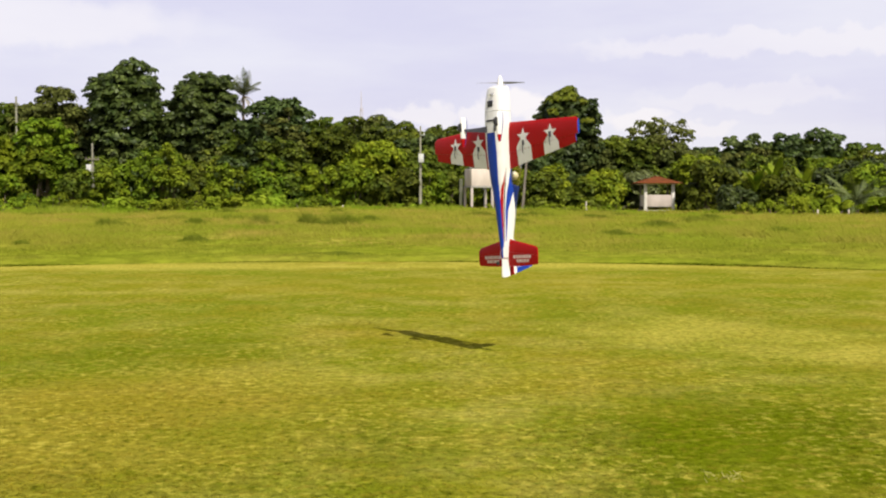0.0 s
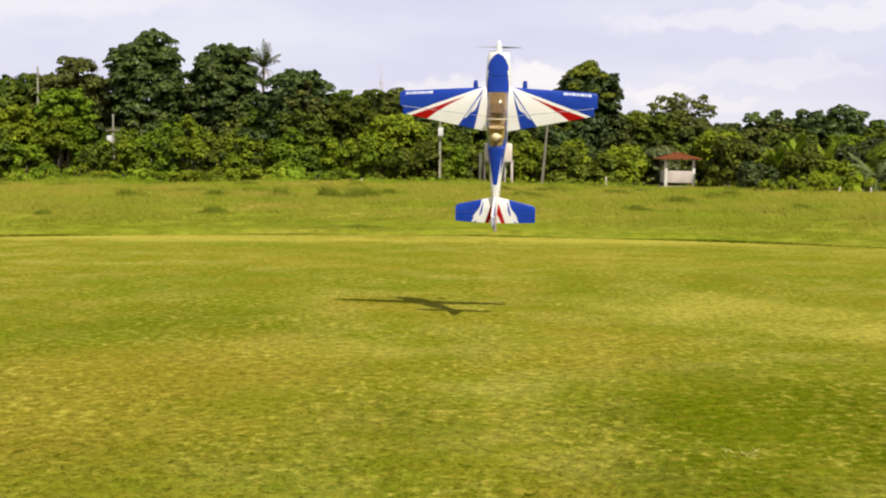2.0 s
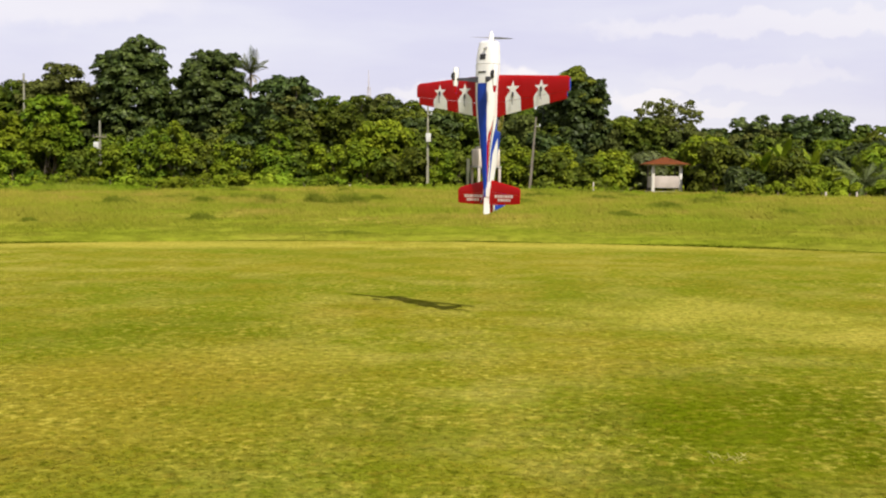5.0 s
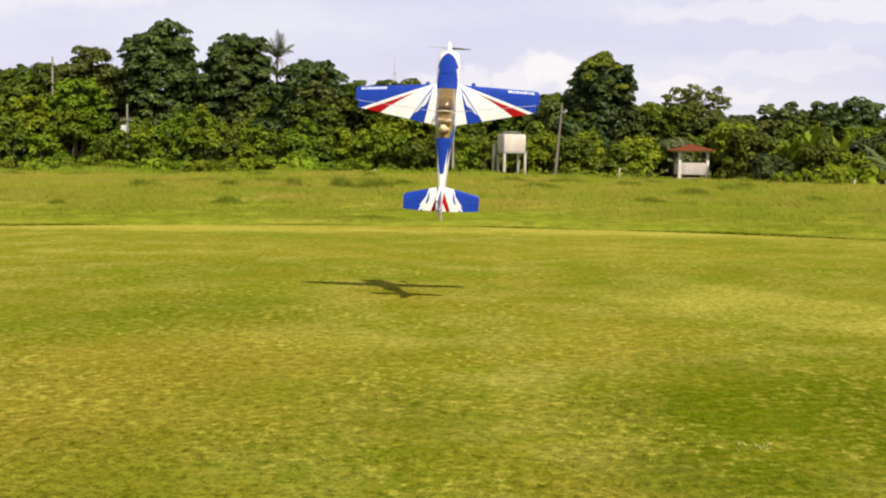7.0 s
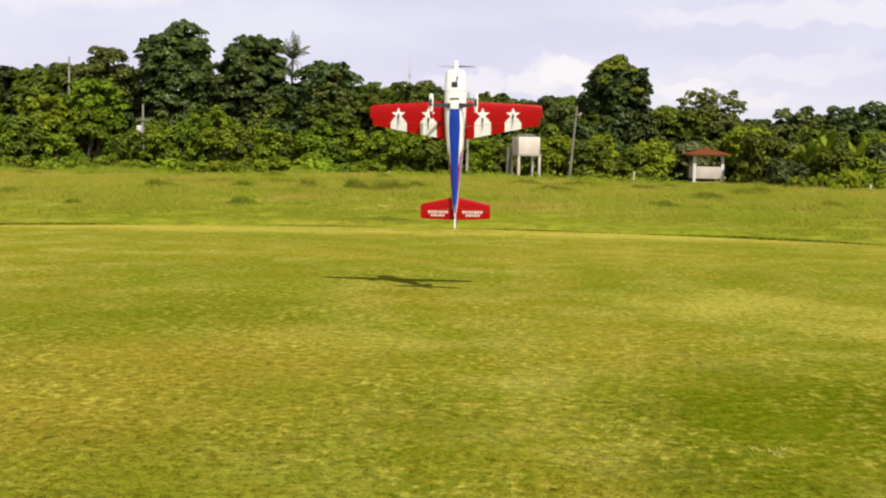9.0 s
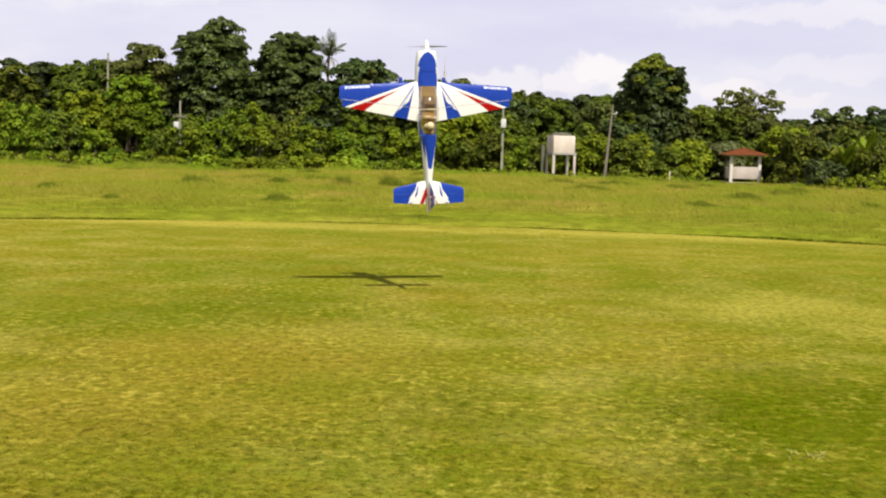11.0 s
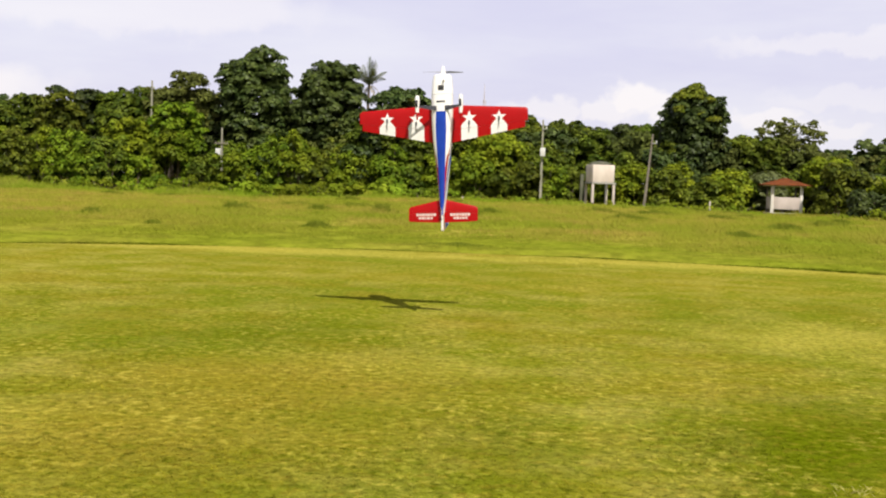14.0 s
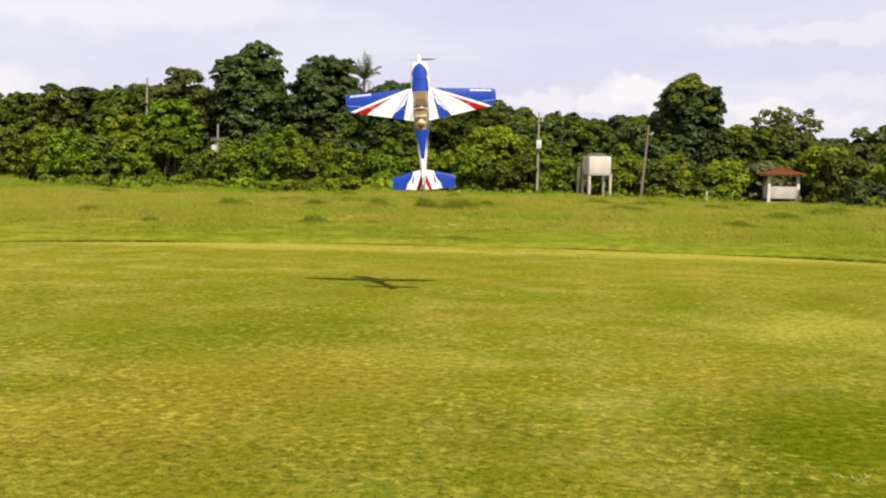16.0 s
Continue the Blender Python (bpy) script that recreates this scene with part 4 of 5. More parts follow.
def bush(x, y, height, radius, leaf, seed, label, clumps=30, size=0.31, name="bush", group="", dense=140, z=0.0):
    rng = np.random.default_rng(seed)
    root = tagged(empty(name, x, y, z), label, "bush", group)
    cl = []
    for k in range(clumps):
        a, r = rng.uniform(0, 6.28), math.sqrt(rng.random()) * 0.75
        cr = rng.uniform(0.17, 0.42) * min(radius, height * 0.75)
        zz = rng.uniform(0.12, 1.0) * (height - cr * 0.9) * (1 - 0.35 * r * r)
        cl.append((math.cos(a) * r * radius, math.sin(a) * r * radius * 0.8, max(cr * 0.5, zz), cr, cr * rng.uniform(0.8, 1.1)))
    bm = bmesh.new()
    for c in cl[::6]:
        tube(bm, [(c[0] * 0.15, c[1] * 0.15, -0.05), (c[0] * 0.5, c[1] * 0.5, c[2] * 0.5), c[:3]], [0.06, 0.045, 0.015], 5)
    part("trunk", bm, BARK, root)
    v, f = leaf_cloud(cl, dense, size, rng)
    raw("foliage", v, f, leaf, root)
    return root


def tussocks(spots, seed):
    """Soft mounds of rank grass: many thin blades, highest in the middle of each."""
    rng = np.random.default_rng(seed)
    sheet = []
    for x, y, h, r in spots:
        r *= 1.25
        n = int(2200 * min(r, 1.6))
        d, a = rng.random(n) ** 0.85, rng.uniform(0, 6.28, n)
        px, py = x + np.cos(a) * d * r, y + np.sin(a) * d * r * 0.8
        hh = (h * 1.7 * (1 - d * d) * (0.75 + 0.5 * waves(px, py, 5.0, 31)) + 0.03) * rng.uniform(0.35, 1.1, n)
        sheet.append(np.stack([px, py, meadow_z(px, py) - 0.03, hh, rng.uniform(0.02, 0.045, n) * (0.4 + y / 60), rng.uniform(0.3, 1.0, n)]))
    ob = blades("grass_tussocks", *np.concatenate(sheet, 1), WEED, rng, True)
    tagged(ob, "soft dark green tussocks of rank grass in the meadow", "grass tussocks", kind="stuff")


def frond(length, droop, rise, width, n=20):
    """A palm frond along +x: a rib and drooping leaflets on both sides, as quads."""
    v, f = [], []
    pts = []
    for i in range(n + 1):
        t = i / n
        pts.append((length * t * (1 - 0.12 * t), 0.0, rise * length * t - droop * length * t * t))
    for i in range(n):
        a, b = pts[i], pts[i + 1]
        k = len(v)
        v += [(a[0], 0.02, a[2]), (a[0], -0.02, a[2]), (b[0], -0.015, b[2]), (b[0], 0.015, b[2])]
        f.append((k, k + 1, k + 2, k + 3))
        t = (i + 0.5) / n
        w = width * math.sin(math.pi * min(1, 0.12 + 0.9 * t)) ** 0.6
        for s in (-1, 1):
            k = len(v)
            m = (a[0] * 0.35 + b[0] * 0.65, 0.0, a[2] * 0.35 + b[2] * 0.65)
            tip = (m[0] + 0.45 * w, s * w, m[2] - 0.5 * w)
            v += [a, m, (tip[0] + 0.01, tip[1], tip[2]), (tip[0] - 0.02, tip[1], tip[2] - 0.01)]
            f.append((k, k + 1, k + 2, k + 3))
    return v, f


def fan_of_fronds(count, length, rise, x, z, mat, parent, rng, width, label=""):
    for i in range(count):
        a = 2 * math.pi * (i + rng.uniform(-0.3, 0.3)) / count
        v, f = frond(length * rng.uniform(0.8, 1.1), rng.uniform(0.45, 0.95), rise * rng.uniform(0.6, 1.4), width, 26)
        V = [(x + math.cos(a) * p[0] - math.sin(a) * p[1], math.sin(a) * p[0] + math.cos(a) * p[1], z + p[2]) for p in v]
        raw("frond", V, f, mat, parent, label)


def single_frond(heading, reach, rise, droop, x, z, mat, parent, width, label=""):
    v, f = frond(reach, droop, rise, width, 26)
    c, sn = math.cos(radians(heading)), math.sin(radians(heading))
    raw("frond", [(x + c * p[0] - sn * p[1], sn * p[0] + c * p[1], z + p[2]) for p in v], f, mat, parent, label)


def coconut_palm(x, y, z):
    root = tagged(empty("coconut_palm", x, y), "tall coconut palm with hanging dry fronds behind the hedge", "palm tree")
    bm = bmesh.new()
    pts = [(0.25 * (1 - t) ** 2 - 0.1 * math.sin(3 * t), 0, z * t) for t in np.linspace(0, 1, 9)]
    tube(bm, pts, [0.20 - 0.08 * t for t in np.linspace(0, 1, 9)], 10)
    part("trunk", bm, BARK, root)
    ox = pts[-1][0]
    # heading, reach, rise, droop
    for a, reach, rise, droop in ((100, 0.55, 4.2, 0.4), (60, 0.75, 2.9, 0.5), (-60, 0.7, 3.0, 0.6), (140, 0.85, 2.3, 0.6), (200, 0.9, 2.0, 0.7), (180, 1.2, 1.1, 0.7),
                                  (20, 1.5, 1.3, 0.75), (-20, 1.6, 0.9, 0.8), (250, 1.0, 1.5, 0.8), (300, 1.0, 1.6, 0.8), (90, 1.0, 1.4, 0.8)):
        single_frond(a, reach * 1.3, rise, droop * 0.9, ox, z, PALM, root, 0.5)
    for a, reach, rise, droop in ((10, 1.2, 0.2, 0.9), (190, 0.8, -2.2, 0.2), (165, 0.6, -1.5, 0.4), (330, 0.8, -0.8, 0.5)):
        single_frond(a, reach, rise, droop, ox, z - 0.2, PALM_DRY, root, 0.30, "dry hanging frond")
    for a, reach in ((0, 1.2), (180, 0.9), (265, 0.9)):
        single_frond(a, reach, 0.15, 0.2, ox + 0.1, z - 3.0, PALM_DRY, root, 0.42, "dry yellow frond caught on the trunk")
    return root


def low_palm(x, y, z, length, seed):
    rng = np.random.default_rng(seed)
    root = tagged(empty("young_palm", x, y), "young grey-green palm with arching fronds at the wood's edge", "palm tree")
    bm = bmesh.new()
    tube(bm, [(0, 0, -0.1), (0, 0, z)], [0.22, 0.16], 8)
    part("trunk", bm, BARK, root)
    fan_of_fronds(15, length, 1.0, 0, z, LEAF_GREY, root, rng, 0.36)
    fan_of_fronds(13, length, 0.4, 0, z, LEAF_GREY, root, rng, 0.36)


def banana(x, y, h, seed):
    rng = np.random.default_rng(seed)
    root = tagged(empty("banana_plant", x, y), "banana plant with broad upright leaves", "banana plant")
    bm = bmesh.new()
    tube(bm, [(0, 0, -0.05), (0, 0, h * 0.5)], [0.16, 0.10], 8)
    part("stem", bm, LEAF_LIGHT, root)
    for i in range(7):
        a = 2.4 * i
        L, bend = h * 0.62 * rng.uniform(0.8, 1.1), rng.uniform(0.2, 0.7)
        V, F = [], []
        m = 8
        for k in range(m + 1):
            t = k / m
            r, zz = L * 0.55 * t * (0.4 + bend * t), h * 0.45 + L * (t - 0.45 * bend * t * t)
            w = 0.03 + 0.30 * math.sin(math.pi * min(1.0, t * 0.93 + 0.04)) ** 0.7
            for s, dz in ((-1, 0.10), (0, 0), (1, 0.10)):
                V.append((math.cos(a) * r - math.sin(a) * s * w, math.sin(a) * r + math.cos(a) * s * w, zz + dz))
        for k in range(m):
            for j in (0, 1):
                F.append((3 * k + j, 3 * k + j + 1, 3 * k + j + 4, 3 * k + j + 3))
        raw("leaf", V, F, LEAF_LIGHT, root)


def make_woods():
    D = "dark green mango tree with a dense clumpy crown"
    M = "broad green tree in the wood behind the meadow"
    S = "sparse olive-green tree in the wood"
    G = "wood behind the meadow"
    # tall crowns standing out of the wood
    tree(-28.9, 101, 14.1, 3.75, 3.4, LEAF_DARK, 11, D, clumps=64, lumpy=0.40, group=G)
    tree(-26.4, 103, 8.2, 3.0, 1.5, LEAF_DARK, 41, D, clumps=30, group=G)
    tree(-22.2, 101, 12.8, 3.55, 2.8, LEAF_DARK, 12, D, clumps=64, lumpy=0.40, group=G)
    lit = tree(11.1, 100, 10.8, 3.4, 1.0, LEAF_DARK, 13, D, clumps=70, lumpy=0.38, group=G)
    # new leaves on the crown; its sunlit top is put into their colour
    rng = np.random.default_rng(19)
    tips = []
    for k in range(26):
        d, a = rng.random() ** 0.7, 2.4 * k
        tips.append((2.5 * d * math.cos(a), 2.1 * d * math.sin(a) - 0.6, 10.75 - 2.9 * d * d - rng.uniform(0, 0.5), rng.uniform(0.45, 0.8), rng.uniform(0.35, 0.6)))
    raw("new_leaves", *leaf_cloud(tips, 150, 0.36, rng), LEAF_SUNLIT_FLUSH, lit, "yellow-green new leaves on top")
    tree(-15.3, 102, 10.5, 3.7, 2.0, LEAF_DARK, 14, M, clumps=44, lumpy=0.38, group=G)
    tree(-18.4, 104, 9.0, 2.5, 1.8, LEAF_DARK, 45, M, group=G)
    tree(-11.6, 103, 8.9, 3.1, 1.8, LEAF_MID, 15, M, group=G)
    tree(-7, 106, 9.2, 3.4, 2.0, LEAF_OLIVE, 16, S, group=G)
    tree(-4.2, 104, 8.5, 3.1, 2.0, LEAF_MID, 17, M, group=G)
    tree(0.2, 105, 8.1, 3.8, 1.8, LEAF_MID, 18, M, group=G)
    tree(4.6, 104, 7.8, 3.6, 1.8, LEAF_DARK, 19, M, group=G)
    tree(8.2, 104, 8.1, 3.1, 1.8, LEAF_MID, 20, M, group=G)
    tree(15.8, 102, 7.2, 2.7, 1.6, LEAF_MID, 21, M, group=G)
    tree(20.2, 103, 8.5, 3.2, 2.4, LEAF_OLIVE, 22, S, dense=55, clumps=34, lumpy=0.30, group=G)
    tree(24.2, 102, 6.0, 2.5, 1.4, LEAF_DARK, 23, M, group=G)
    tree(28.2, 102, 7.0, 2.9, 1.5, LEAF_DARK, 24, M, group=G)
    tree(33.4, 101, 7.5, 3.6, 1.6, LEAF_DARK, 25, M, group=G)
    tree(37.2, 101, 6.2, 2.9, 1.4, LEAF_MID, 26, M, group=G)
    tree(41, 101, 5.6, 3.4, 1.4, LEAF_MID, 27, M, group=G)
    tree(46.5, 102, 6.5, 3.8, 1.4, LEAF_DARK, 28, M, group=G)
    tree(-36.6, 102, 11.2, 4.3, 2.6, LEAF_OLIVE, 29, S, dense=120, clumps=40, lumpy=0.36, group=G)
    tree(-34.3, 103, 10.2, 3.4, 2.2, LEAF_OLIVE, 46, S, clumps=34, lumpy=0.34, group=G)
    tree(-32.6, 103, 8.3, 2.9, 2.0, LEAF_DARK, 30, M, group=G)
    tree(-41, 101, 9.8, 3.8, 2.0, LEAF_MID, 31, M, group=G)
    tree(-46, 102, 10.2, 4.0, 2.0, LEAF_DARK, 32, M, group=G)
    tree(-51.5, 101, 8.8, 3.8, 1.8, LEAF_MID, 33, M, group=G)
    tree(-57.5, 102, 9.2, 4.3, 1.8, LEAF_DARK, 34, M, group=G)
    # the closed canopy between them
    rise = ((-64, -57, -45, -39, -33, -30.6, -25, -22, -19, -15.6, -11.5, -7, -3.3, -1.2, 6, 9, 14, 16.3, 19.4, 22.2, 24.5, 27, 29, 32, 35, 37, 41, 50),
            (8.8, 8.8, 9.9, 10.0, 8.2, 6.9, 6.9, 7.4, 6.9, 8.9, 8.1, 8.2, 7.8, 7.3, 7.2, 6.9, 6.5, 6.3, 7.2, 5.8, 5.4, 6.2, 6.3, 7.0, 6.6, 5.7, 4.9, 5.2))
    rng = np.random.default_rng(31)
    x = -62.0
    while x < 50:
        h = float(np.interp(x, *rise)) * rng.uniform(0.93, 1.03)
        leaf = (LEAF_MID, LEAF_DARK, LEAF_MID, LEAF_OLIVE)[int(rng.integers(4))]
        tree(x, rng.uniform(97, 105), h, rng.uniform(2.2, 3.0), 0.9, leaf, 400 + int(x * 11) % 983, M, clumps=18, size=0.40, dense=95, group=G)
        x += rng.uniform(1.7, 2.6)
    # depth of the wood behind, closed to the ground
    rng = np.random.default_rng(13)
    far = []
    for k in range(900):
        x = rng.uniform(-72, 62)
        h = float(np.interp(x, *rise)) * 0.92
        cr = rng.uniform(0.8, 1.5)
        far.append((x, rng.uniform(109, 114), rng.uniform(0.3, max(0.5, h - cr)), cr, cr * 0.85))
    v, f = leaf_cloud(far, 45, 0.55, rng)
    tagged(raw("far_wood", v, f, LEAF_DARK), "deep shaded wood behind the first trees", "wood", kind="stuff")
    # nearer trees at the wood's edge
    tree(-37.3, 92, 6.6, 2.6, 0.9, LEAF_LIGHT, 35, M, group=G)
    tree(-33.4, 92, 8.3, 2.5, 0.9, LEAF_LIGHT, 44, M, group=G)
    tree(-13.5, 93, 6.4, 2.6, 0.8, LEAF_MID, 36, M, group=G)
    tree(-5.6, 91, 6.0, 3.0, 0.8, LEAF_LIGHT, 37, M, clumps=34, group=G)
    tree(-2.0, 93, 5.4, 2.4, 0.8, LEAF_MID, 38, M, group=G)
    tree(27.0, 91, 5.0, 2.6, 0.6, LEAF_MID, 39, M, group=G)
    tree(21.5, 93, 5.0, 2.4, 0.8, LEAF_LIGHT, 42, M, group=G)
    tree(32.0, 92, 4.9, 2.2, 0.7, LEAF_LIGHT, 43, M, group=G)
    bush(16.3, 90.5, 3.6, 2.1, LEAF_GREY, 77, "pale grey-green bush behind the gazebo", clumps=36)
    # hedge of bushes along the meadow
    rng = np.random.default_rng(77)
    H_ = "light green bush in the overgrown hedge along the meadow"
    x = -60.0
    while x < 48:
        gap = 14.2 < x < 20.5 or 1.0 < x < 3.9
        tall = 5.2 if x < -11 else 4.2 if x < -1 else 3.3 if x < 4 else 3.8 if x < 15 else 3.5
        h = tall * rng.uniform(0.62, 1.14)
        r = rng.uniform(1.5, 2.4)
        yy = rng.uniform(86.8, 91) + (5.0 if gap else -9.5 if x > 20.5 else 0.0)
        leaf = ((LEAF_LIGHT, LEAF_LIGHT, LEAF_MID) if x < 20 else (LEAF_MID, LEAF_LIGHT, LEAF_DARK))[int(rng.integers(3))]
        bush(x, yy, h, r, leaf, 200 + int(x * 7) % 997, H_, group="hedge along the meadow")
        x += rng.uniform(1.5, 2.2)
    x = -58.0
    while x < 48:
        h = rng.uniform(4.2, 5.8) if x < 10 else rng.uniform(3.4, 4.6)
        bush(x, rng.uniform(94, 97), h, rng.uniform(2.0, 2.7), (LEAF_MID, LEAF_DARK)[int(rng.integers(2))], 900 + int(x * 5) % 991,
             "dark undergrowth bush below the trees", clumps=30, size=0.38, dense=95, group="undergrowth")
        x += rng.uniform(2.6, 3.4)
    x = 20.0
    while x < 48:
        bush(x, rng.uniform(82, 85), rng.uniform(3.6, 4.8), rng.uniform(1.9, 2.5), (LEAF_MID, LEAF_LIGHT, LEAF_DARK)[int(rng.integers(3))], 1500 + int(x * 9),
             "dark undergrowth bush below the trees", size=0.36, dense=110, group="undergrowth")
        x += rng.uniform(1.8, 2.4)
    x = -52.0
    while x < 46:
        if not (14.5 < x < 18.6):
            foot = 83.2 if x < 20 else 74.5
            bush(x, foot + rng.uniform(-1, 1), rng.uniform(0.7, 1.7) if x < -8 or x > 20 else rng.uniform(0.45, 1.0), rng.uniform(0.9, 1.7), (LEAF_BRIGHT, LEAF_BRIGHT, LEAF_LIGHT)[int(rng.integers(3))],
                 2500 + int(x * 13), "low bright green growth at the foot of the hedge", clumps=12, size=0.17, dense=300, name="shrub", group="growth at the hedge foot")
        x += rng.uniform(0.5, 1.5)
    for k, x in enumerate((-17.2, -15.6, -14.4, -13.1, -20.8, -24.5, 26.4, 29.2)):
        bush(x, 82.6 if x < 20 else 73.4, 1.3 + 0.15 * (k % 3), 1.2, LEAF_BRIGHT, 3300 + k, "broad-leaved pale green weeds at the foot of the hedge", clumps=9, size=0.62, dense=55,
             name="weed_clump", group="broad-leaved weeds")
    coconut_palm(-19.15, 106, 10.95)
    low_palm(28.3, 75.2, 0.9, 2.5, 6)
    low_palm(30.9, 75.6, 0.8, 2.1, 7)
    banana(23.9, 79, 4.0, 8)
    banana(22.6, 79.5, 3.4, 9)
    banana(26.0, 79, 3.3, 10)
    # rank tussocks standing out of the meadow grass
    rng = np.random.default_rng(3)
    spots = [(-4.1, 45, 0.50, 0.8), (-5.6, 46, 0.36, 0.6), (-7.4, 45, 0.36, 0.7), (-13.3, 44, 0.26, 0.9), (-10.6, 47, 0.30, 0.6), (-7.5, 33, 0.16, 0.55), (-11.6, 30, 0.10, 0.3),
             (-2.6, 26.3, 0.05, 0.9), (3.0, 50, 0.24, 1.2), (9.0, 45, 0.20, 1.1), (12.5, 40, 0.18, 0.9), (-16.5, 37, 0.20, 0.6), (6.0, 38, 0.16, 0.7)]
    for k in range(26):
        y = rng.uniform(50, 80)
        spots.append((rng.uniform(-0.5, 0.5) * y * 0.95, y, rng.uniform(0.12, 0.26), rng.uniform(0.6, 1.6)))
    tussocks(spots, 60)


# ---------------------------------------------------------------- built things
def concrete_pole(x, y, h, lean=0.0, box_z=None, arm=True, cross=None, box_x=0.05, label="slender grey concrete power pole", mat=None):
    root = tagged(empty("power_pole", x, y), label, "power pole")
    bm = bmesh.new()
    loft(bm, [[(lean * z / h + sx * r, sy * r, z) for sx, sy in ((-1, -1), (1, -1), (1, 1), (-1, 1))] for z, r in ((-0.2, 0.11), (h * 0.5, 0.085), (h, 0.062))])
    bmesh.ops.bevel(bm, geom=[e for e in bm.edges if abs(e.verts[0].co.z - e.verts[1].co.z) > 0.5], offset=0.02, segments=1, affect="EDGES")
    part("shaft", bm, mat or POLE, root)
    if arm:
        bm = box(bmesh.new(), lean - 0.03, lean + 0.32, -0.13, -0.09, h - 0.75, h - 0.68, 0.008)
        a = part("bracket", bm, STEEL, root)
        bm = bmesh.new()
        tube(bm, [(lean + 0.28, -0.11, h - 0.68), (lean + 0.28, -0.11, h - 0.60), (lean + 0.28, -0.11, h - 0.52)], [0.05, 0.06, 0.03], 10)
        part("insulator", bm, METALBOX, a)
    if cross:
        bm = box(bmesh.new(), -0.58, 0.58, -0.16, -0.08, cross - 0.05, cross + 0.05, 0.01)
        beam = part("cross_arm", bm, OLDWOOD, root, "weathered wooden cross arm")
        for px in (-0.5, -0.22, 0.22, 0.5):
            bm = bmesh.new()
            tube(bm, [(px, -0.12, cross + 0.04), (px, -0.12, cross + 0.12), (px, -0.12, cross + 0.20)], [0.04, 0.05, 0.025], 8)
            part("insulator", bm, OLDWOOD, beam)
    if box_z:
        bm = box(bmesh.new(), lean * box_z / h + box_x - 0.20, lean * box_z / h + box_x + 0.20, -0.42, -0.12, box_z - 0.33, box_z + 0.33, 0.03)
        part("meter_box", bm, METALBOX, root, "pale meter box")


def water_tank(x, y, rz):
    root = tagged(empty("water_tank", x, y, 0, rz), "stained whitewashed water tank on a concrete stand", "water tank")
    bm = box(bmesh.new(), -0.88, 0.88, -0.88, 0.88, 2.02, 3.36, 0.07)
    tank = part("tank", bm, TANKPAINT, root)
    bm = bmesh.new()
    loft(bm, [[(r * math.cos(a), r * math.sin(a), z) for a in (2 * math.pi * i / 24 for i in range(24))] for r, z in ((0.84, 3.34), (0.86, 3.42), (0.76, 3.50), (0.45, 3.60), (0.05, 3.64))])
    part("lid", bm, MOSSY, tank, "dark domed lid")
    bm = box(bmesh.new(), -0.98, 0.98, -0.98, 0.98, 1.89, 2.02, 0.02)
    part("slab", bm, CONCRETE, root)
    for sx in (-1, 1):
        for sy in (-1, 1):
            bm = box(bmesh.new(), sx * 0.84 - 0.095, sx * 0.84 + 0.095, sy * 0.84 - 0.095, sy * 0.84 + 0.095, -0.1, 1.89, 0.015)
            # duller plaster than the tank: shade beneath it put into the posts' colour
            part("post", bm, PARAPET, root)
    bm = bmesh.new()
    tube(bm, [(0.2, -0.93, 0), (0.2, -0.93, 2.1)], [0.04, 0.04], 8)
    part("pipe", bm, STEEL, tank)


def lean_to_wall(x, y):
    ob = part("concrete_wall", box(bmesh.new(), -0.13, 0.13, -0.9, 0.9, -0.1, 2.6, 0.02), MOSSY, None)
    ob.location = (x, y, 0)
    tagged(ob, "grey weathered concrete wall beside the water tank", "wall")


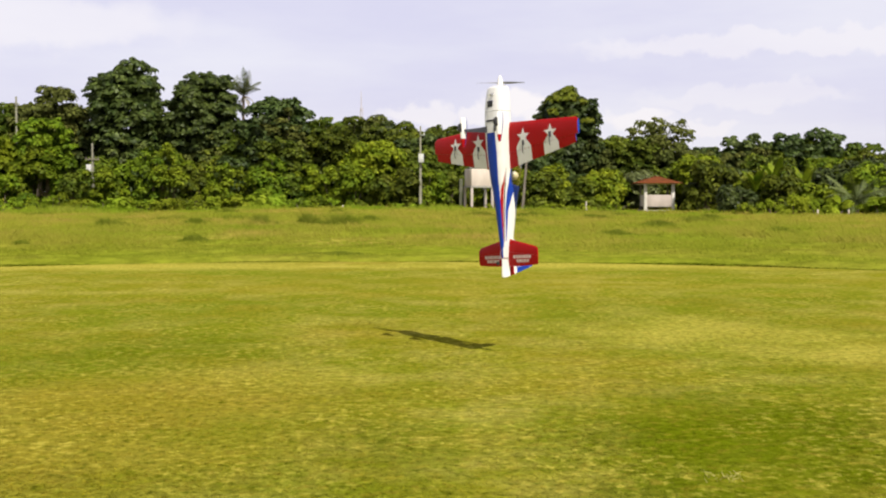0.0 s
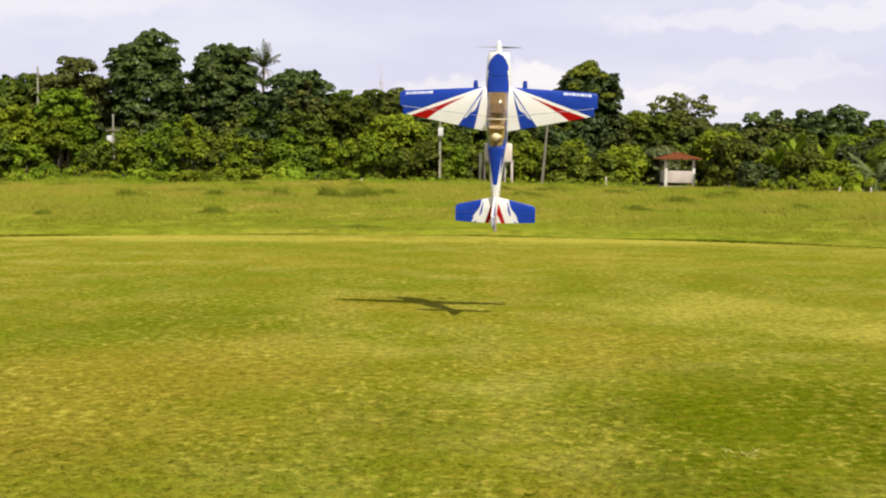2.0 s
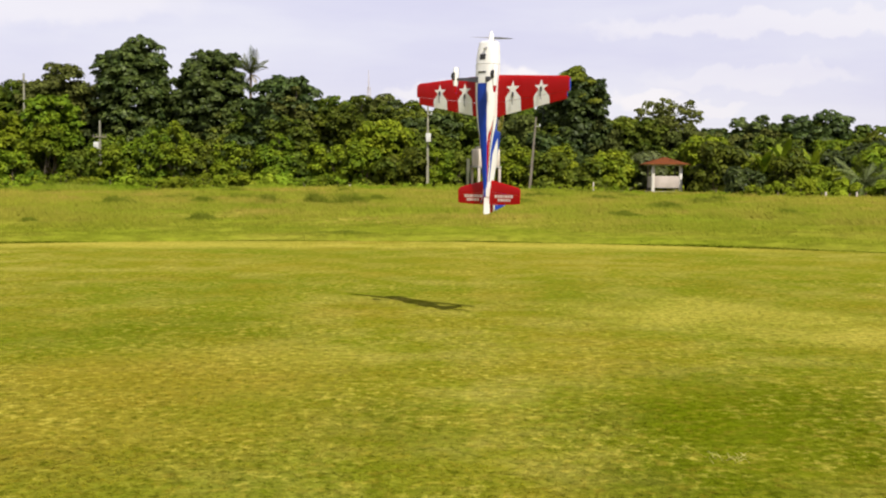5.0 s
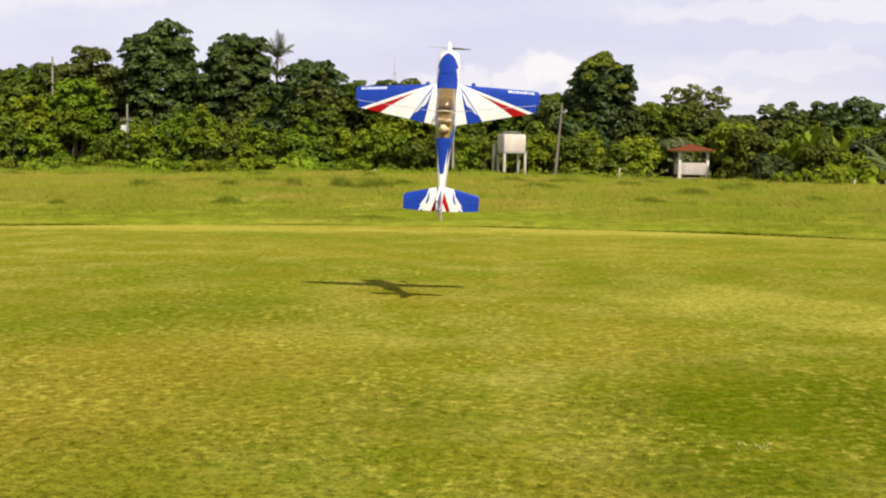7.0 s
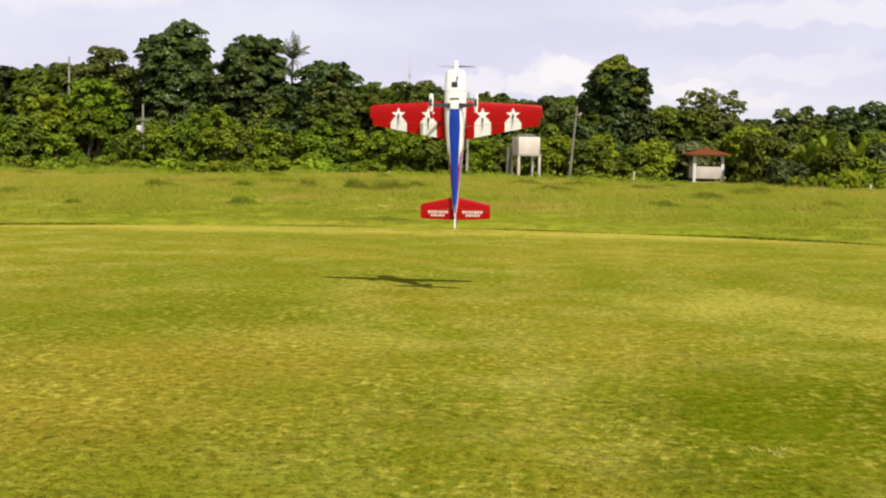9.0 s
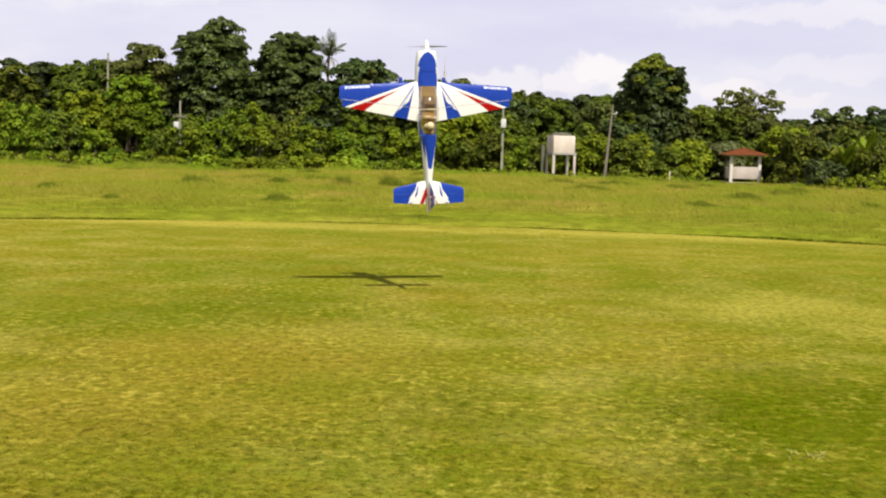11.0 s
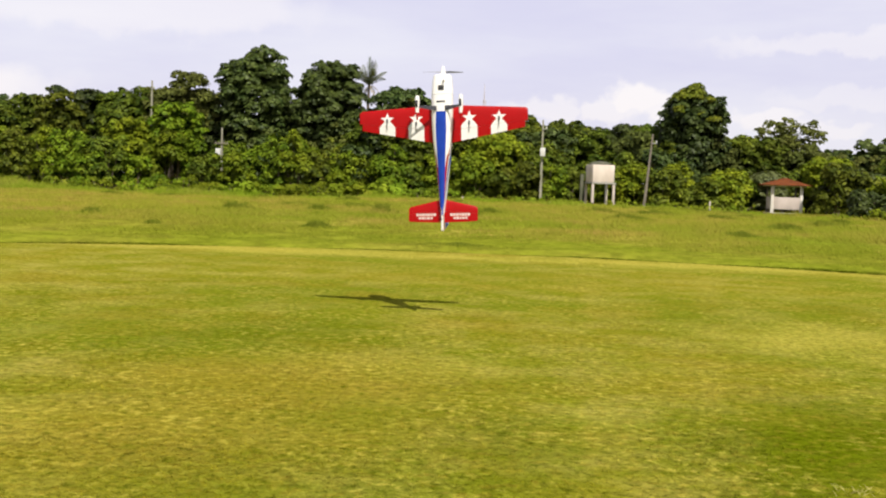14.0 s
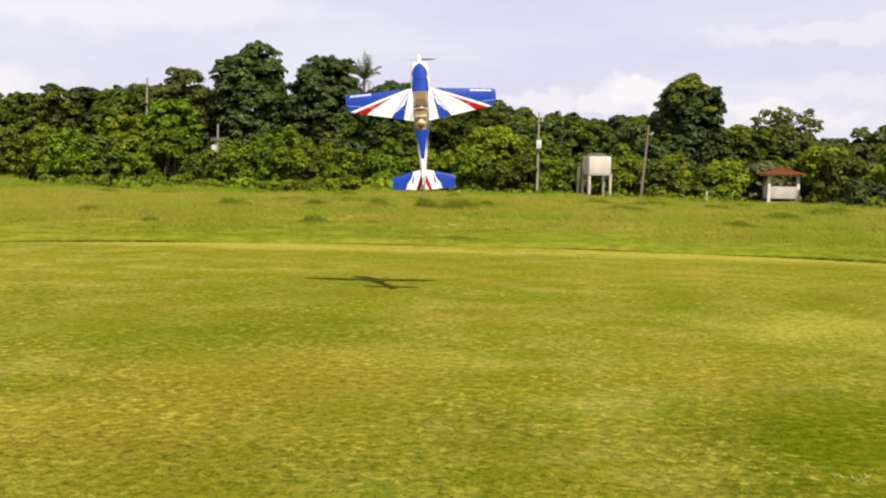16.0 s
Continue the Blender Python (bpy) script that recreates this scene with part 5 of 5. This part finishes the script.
def gazebo(x, y, rz):
    root = tagged(empty("gazebo", x, y, 0, rz), "small whitewashed gazebo with a rusted hipped roof", "gazebo")
    w = 1.07
    for sx in (-1, 1):
        for sy in (-1, 1):
            # back posts are slimmer and dark: shade behind put into their colour
            q = 0.115 if sy < 0 else 0.06
            bm = box(bmesh.new(), sx * w - q, sx * w + q, sy * w - q, sy * w + q, -0.1, 2.16, 0.02)
            part("post", bm, PLASTER if sy < 0 else OLDWOOD, root, "" if sy < 0 else "slim back post, darkened for the shade under the roof")
    part("floor_slab", box(bmesh.new(), -1.28, 1.28, -1.28, 1.28, -0.05, 0.16, 0.02), CONCRETE, root)
    for name, a in (("parapet", (-w + 0.115, w - 0.115, -w - 0.06, -w + 0.06)), ("parapet", (-w + 0.115, w - 0.115, w - 0.06, w + 0.06)),
                    ("parapet", (-w - 0.06, -w + 0.06, -w + 0.115, w - 0.115)), ("parapet", (w - 0.06, w + 0.06, -w + 0.115, w - 0.115))):
        part(name, box(bmesh.new(), *a, 0.42, 1.34, 0.015), PARAPET, root, "grimy plastered parapet")
    for s in (-1, 1):
        part("beam", box(bmesh.new(), -1.4, 1.4, s * w - 0.07, s * w + 0.07, 2.16, 2.27, 0.01), PLASTER, root)
    # four roof slopes of ribbed sheet
    e, top, r = 1.68, 2.78, 0.13
    for k in range(4):
        bm = bmesh.new()
        cols = 17
        lo, hi, lo2, hi2 = [], [], [], []
        for i in range(cols):
            t = i / (cols - 1) * 2 - 1
            d = 0.02 * (i % 2)
            lo.append((t * e, -e, 2.26 + d))
            hi.append((t * r, -r, top + d))
            lo2.append((t * e, -e, 2.225 + d))
            hi2.append((t * r, -r, top - 0.035 + d))
        loft(bm, [lo, hi, hi2, lo2, lo], caps=False, closed=False)
        ob = part("roof_slope", bm, ROOF, root, smooth=20)
        ob.rotation_euler.z = k * math.pi / 2
    part("roof_cap", box(bmesh.new(), -0.17, 0.17, -0.17, 0.17, 2.75, 2.81, 0.02), ROOF, root)


def lattice_mast(x, y, h):
    root = tagged(empty("radio_mast", x, y), "thin far-off lattice radio mast", "radio mast")
    for k in range(3):
        a = 2 * math.pi * k / 3
        bm = bmesh.new()
        tube(bm, [(0.75 * math.cos(a), 0.75 * math.sin(a), 0), (0.45 * math.cos(a), 0.45 * math.sin(a), h)], [0.09, 0.07], 6)
        part("leg", bm, MASTPAINT, root)
    bm = bmesh.new()
    n = 26
    for i in range(n):
        for k in range(3):
            a, b = 2 * math.pi * k / 3, 2 * math.pi * (k + 1) / 3
            r0, r1 = 0.75 - 0.3 * i / n, 0.75 - 0.3 * (i + 1) / n
            tube(bm, [(r0 * math.cos(a), r0 * math.sin(a), h * i / n), (r1 * math.cos(b), r1 * math.sin(b), h * (i + 1) / n)], [0.035, 0.035], 4)
    part("bracing", bm, MASTPAINT, root)
    bm = bmesh.new()
    tube(bm, [(0, 0, h - 1), (0, 0, h + 4.5)], [0.15, 0.06], 6)
    part("aerial", bm, MASTPAINT, root)


def stake(x, y, h):
    ob = part("stake", box(bmesh.new(), -0.05, 0.05, -0.05, 0.05, -0.1, h, 0.01), PARAPET, None)
    ob.location = (x, y, 0)
    tagged(ob, "short weathered pale boundary stake in the grass", "stake", "boundary stakes")


make_ground()
make_grass()
make_woods()
concrete_pole(-1.76, 86, 6.7, 0.0, 4.2)
concrete_pole(6.15, 85, 5.8, 0.45, None, label="weathered wooden power pole leaning slightly", mat=OLDWOOD)
concrete_pole(-36.0, 93, 9.6, 0.0, None)
concrete_pole(-29.0, 91, 5.6, 0.0, 3.5, arm=False, cross=4.25, box_x=-0.22)
water_tank(2.78, 86.0, 17)
lean_to_wall(1.42, 87.2)
gazebo(16.85, 86.6, 0)
lattice_mast(-22.4, 302, 24.5)
stake(-7.3, 80, 0.6)
stake(24.6, 72, 0.42)
stake(10.9, 83.5, 0.85)
stake(27.0, 73, 0.4)
plane, propeller = make_plane()

PLANE_ROWS = [  # seconds, x, y, z, heading of the top side, lean about x and about y
    (0, 0.57, 10.60, 2.06, 40, -3.8, -1.8),
    (0.5, 0.55, 10.62, 2.04, 11, 4.6, -1.3),
    (1, 0.46, 10.86, 1.99, -28, -0.9, 2.1),
    (1.5, 0.41, 11.12, 2.02, -64, 1.1, -0.5),
    (2, 0.34, 11.18, 2.20, -97, 3.5, 0.4),
    (2.5, 0.30, 11.30, 2.40, -133, -2.8, -0.3),
    (3, 0.27, 11.50, 2.43, -173, 5.1, -0.1),
    (3.5, 0.31, 11.69, 2.48, -213, -6.4, 3.2),
    (4.25, 0.36, 11.77, 2.48, -262, -2.5, 1.5),
    (5, 0.41, 11.78, 2.43, -308, -1.1, 1.0),
    (5.8, 0.33, 11.78, 2.35, -361, 0.3, 0.6),
    (6, 0.28, 11.79, 2.34, -376, 1.1, 0.7),
    (6.5, -0.01, 11.80, 2.26, -415, -7.2, -3.8),
    (7, -0.34, 11.93, 2.18, -456, -6.6, 2.2),
    (7.5, -0.51, 12.30, 2.09, -496, 1.7, 2.3),
    (8, -0.53, 12.56, 2.03, -544, -1.0, 2.0),
    (8.5, -0.39, 12.74, 2.06, -588, 1.3, -3.0),
    (8.7, -0.39, 12.78, 2.06, -608, 0.7, -1.8),
    (9.4, -0.55, 12.77, 2.09, -663, 0.4, -1.6),
    (10.1, -0.84, 12.64, 2.14, -720, 0.1, -1.5),
    (10.8, -1.11, 12.50, 2.21, -777, -0.2, -1.3),
    (11, -1.16, 12.47, 2.23, -792, -0.4, -2.1),
    (11.5, -1.40, 12.34, 2.32, -818, 3.3, -2.9),
    (12, -1.59, 12.23, 2.41, -855, 0.3, -1.9),
    (12.5, -1.70, 12.33, 2.42, -889, 1.6, 0.0),
    (13, -1.70, 12.47, 2.46, -930, -4.4, -0.1),
    (13.5, -1.61, 12.70, 2.44, -966, -4.1, -0.1),
    (14, -1.49, 12.86, 2.31, -994, -6.5, -2.5),
    (14.5, -1.52, 13.22, 2.26, -1035, -7.7, -1.5),
    (15, -1.65, 13.65, 2.25, -1077, -1.0, -1.1),
    (15.5, -1.82, 14.18, 2.39, -1126, -5.0, -3.1),
    (16, -1.92, 14.58, 2.57, -1165, -10.9, -4.8)]


def hover(x, y, z, heading, lx, ly):
    """The aeroplane's pose, hanging on its propeller with its top side towards the heading."""
    a = radians(heading)
    hang = Matrix(((-math.sin(a), 0, math.cos(a)), (math.cos(a), 0, math.sin(a)), (0, 1, 0)))
    lean = Vector((radians(lx), radians(ly), 0))
    turn = Matrix.Rotation(lean.length, 3, lean.normalized()) if lean.length > 1e-6 else Matrix.Identity(3)
    return Matrix.Translation((x, y, z)) @ (turn @ hang).to_4x4()


def motions():
    walk(plane, [(t, hover(*row)) for t, *row in PLANE_ROWS])
    walk(propeller, [(t, pose(0, 0.588, 0, 0, -(row[3] + 90) + 6, 0)) for t, *row in PLANE_ROWS])


motions()
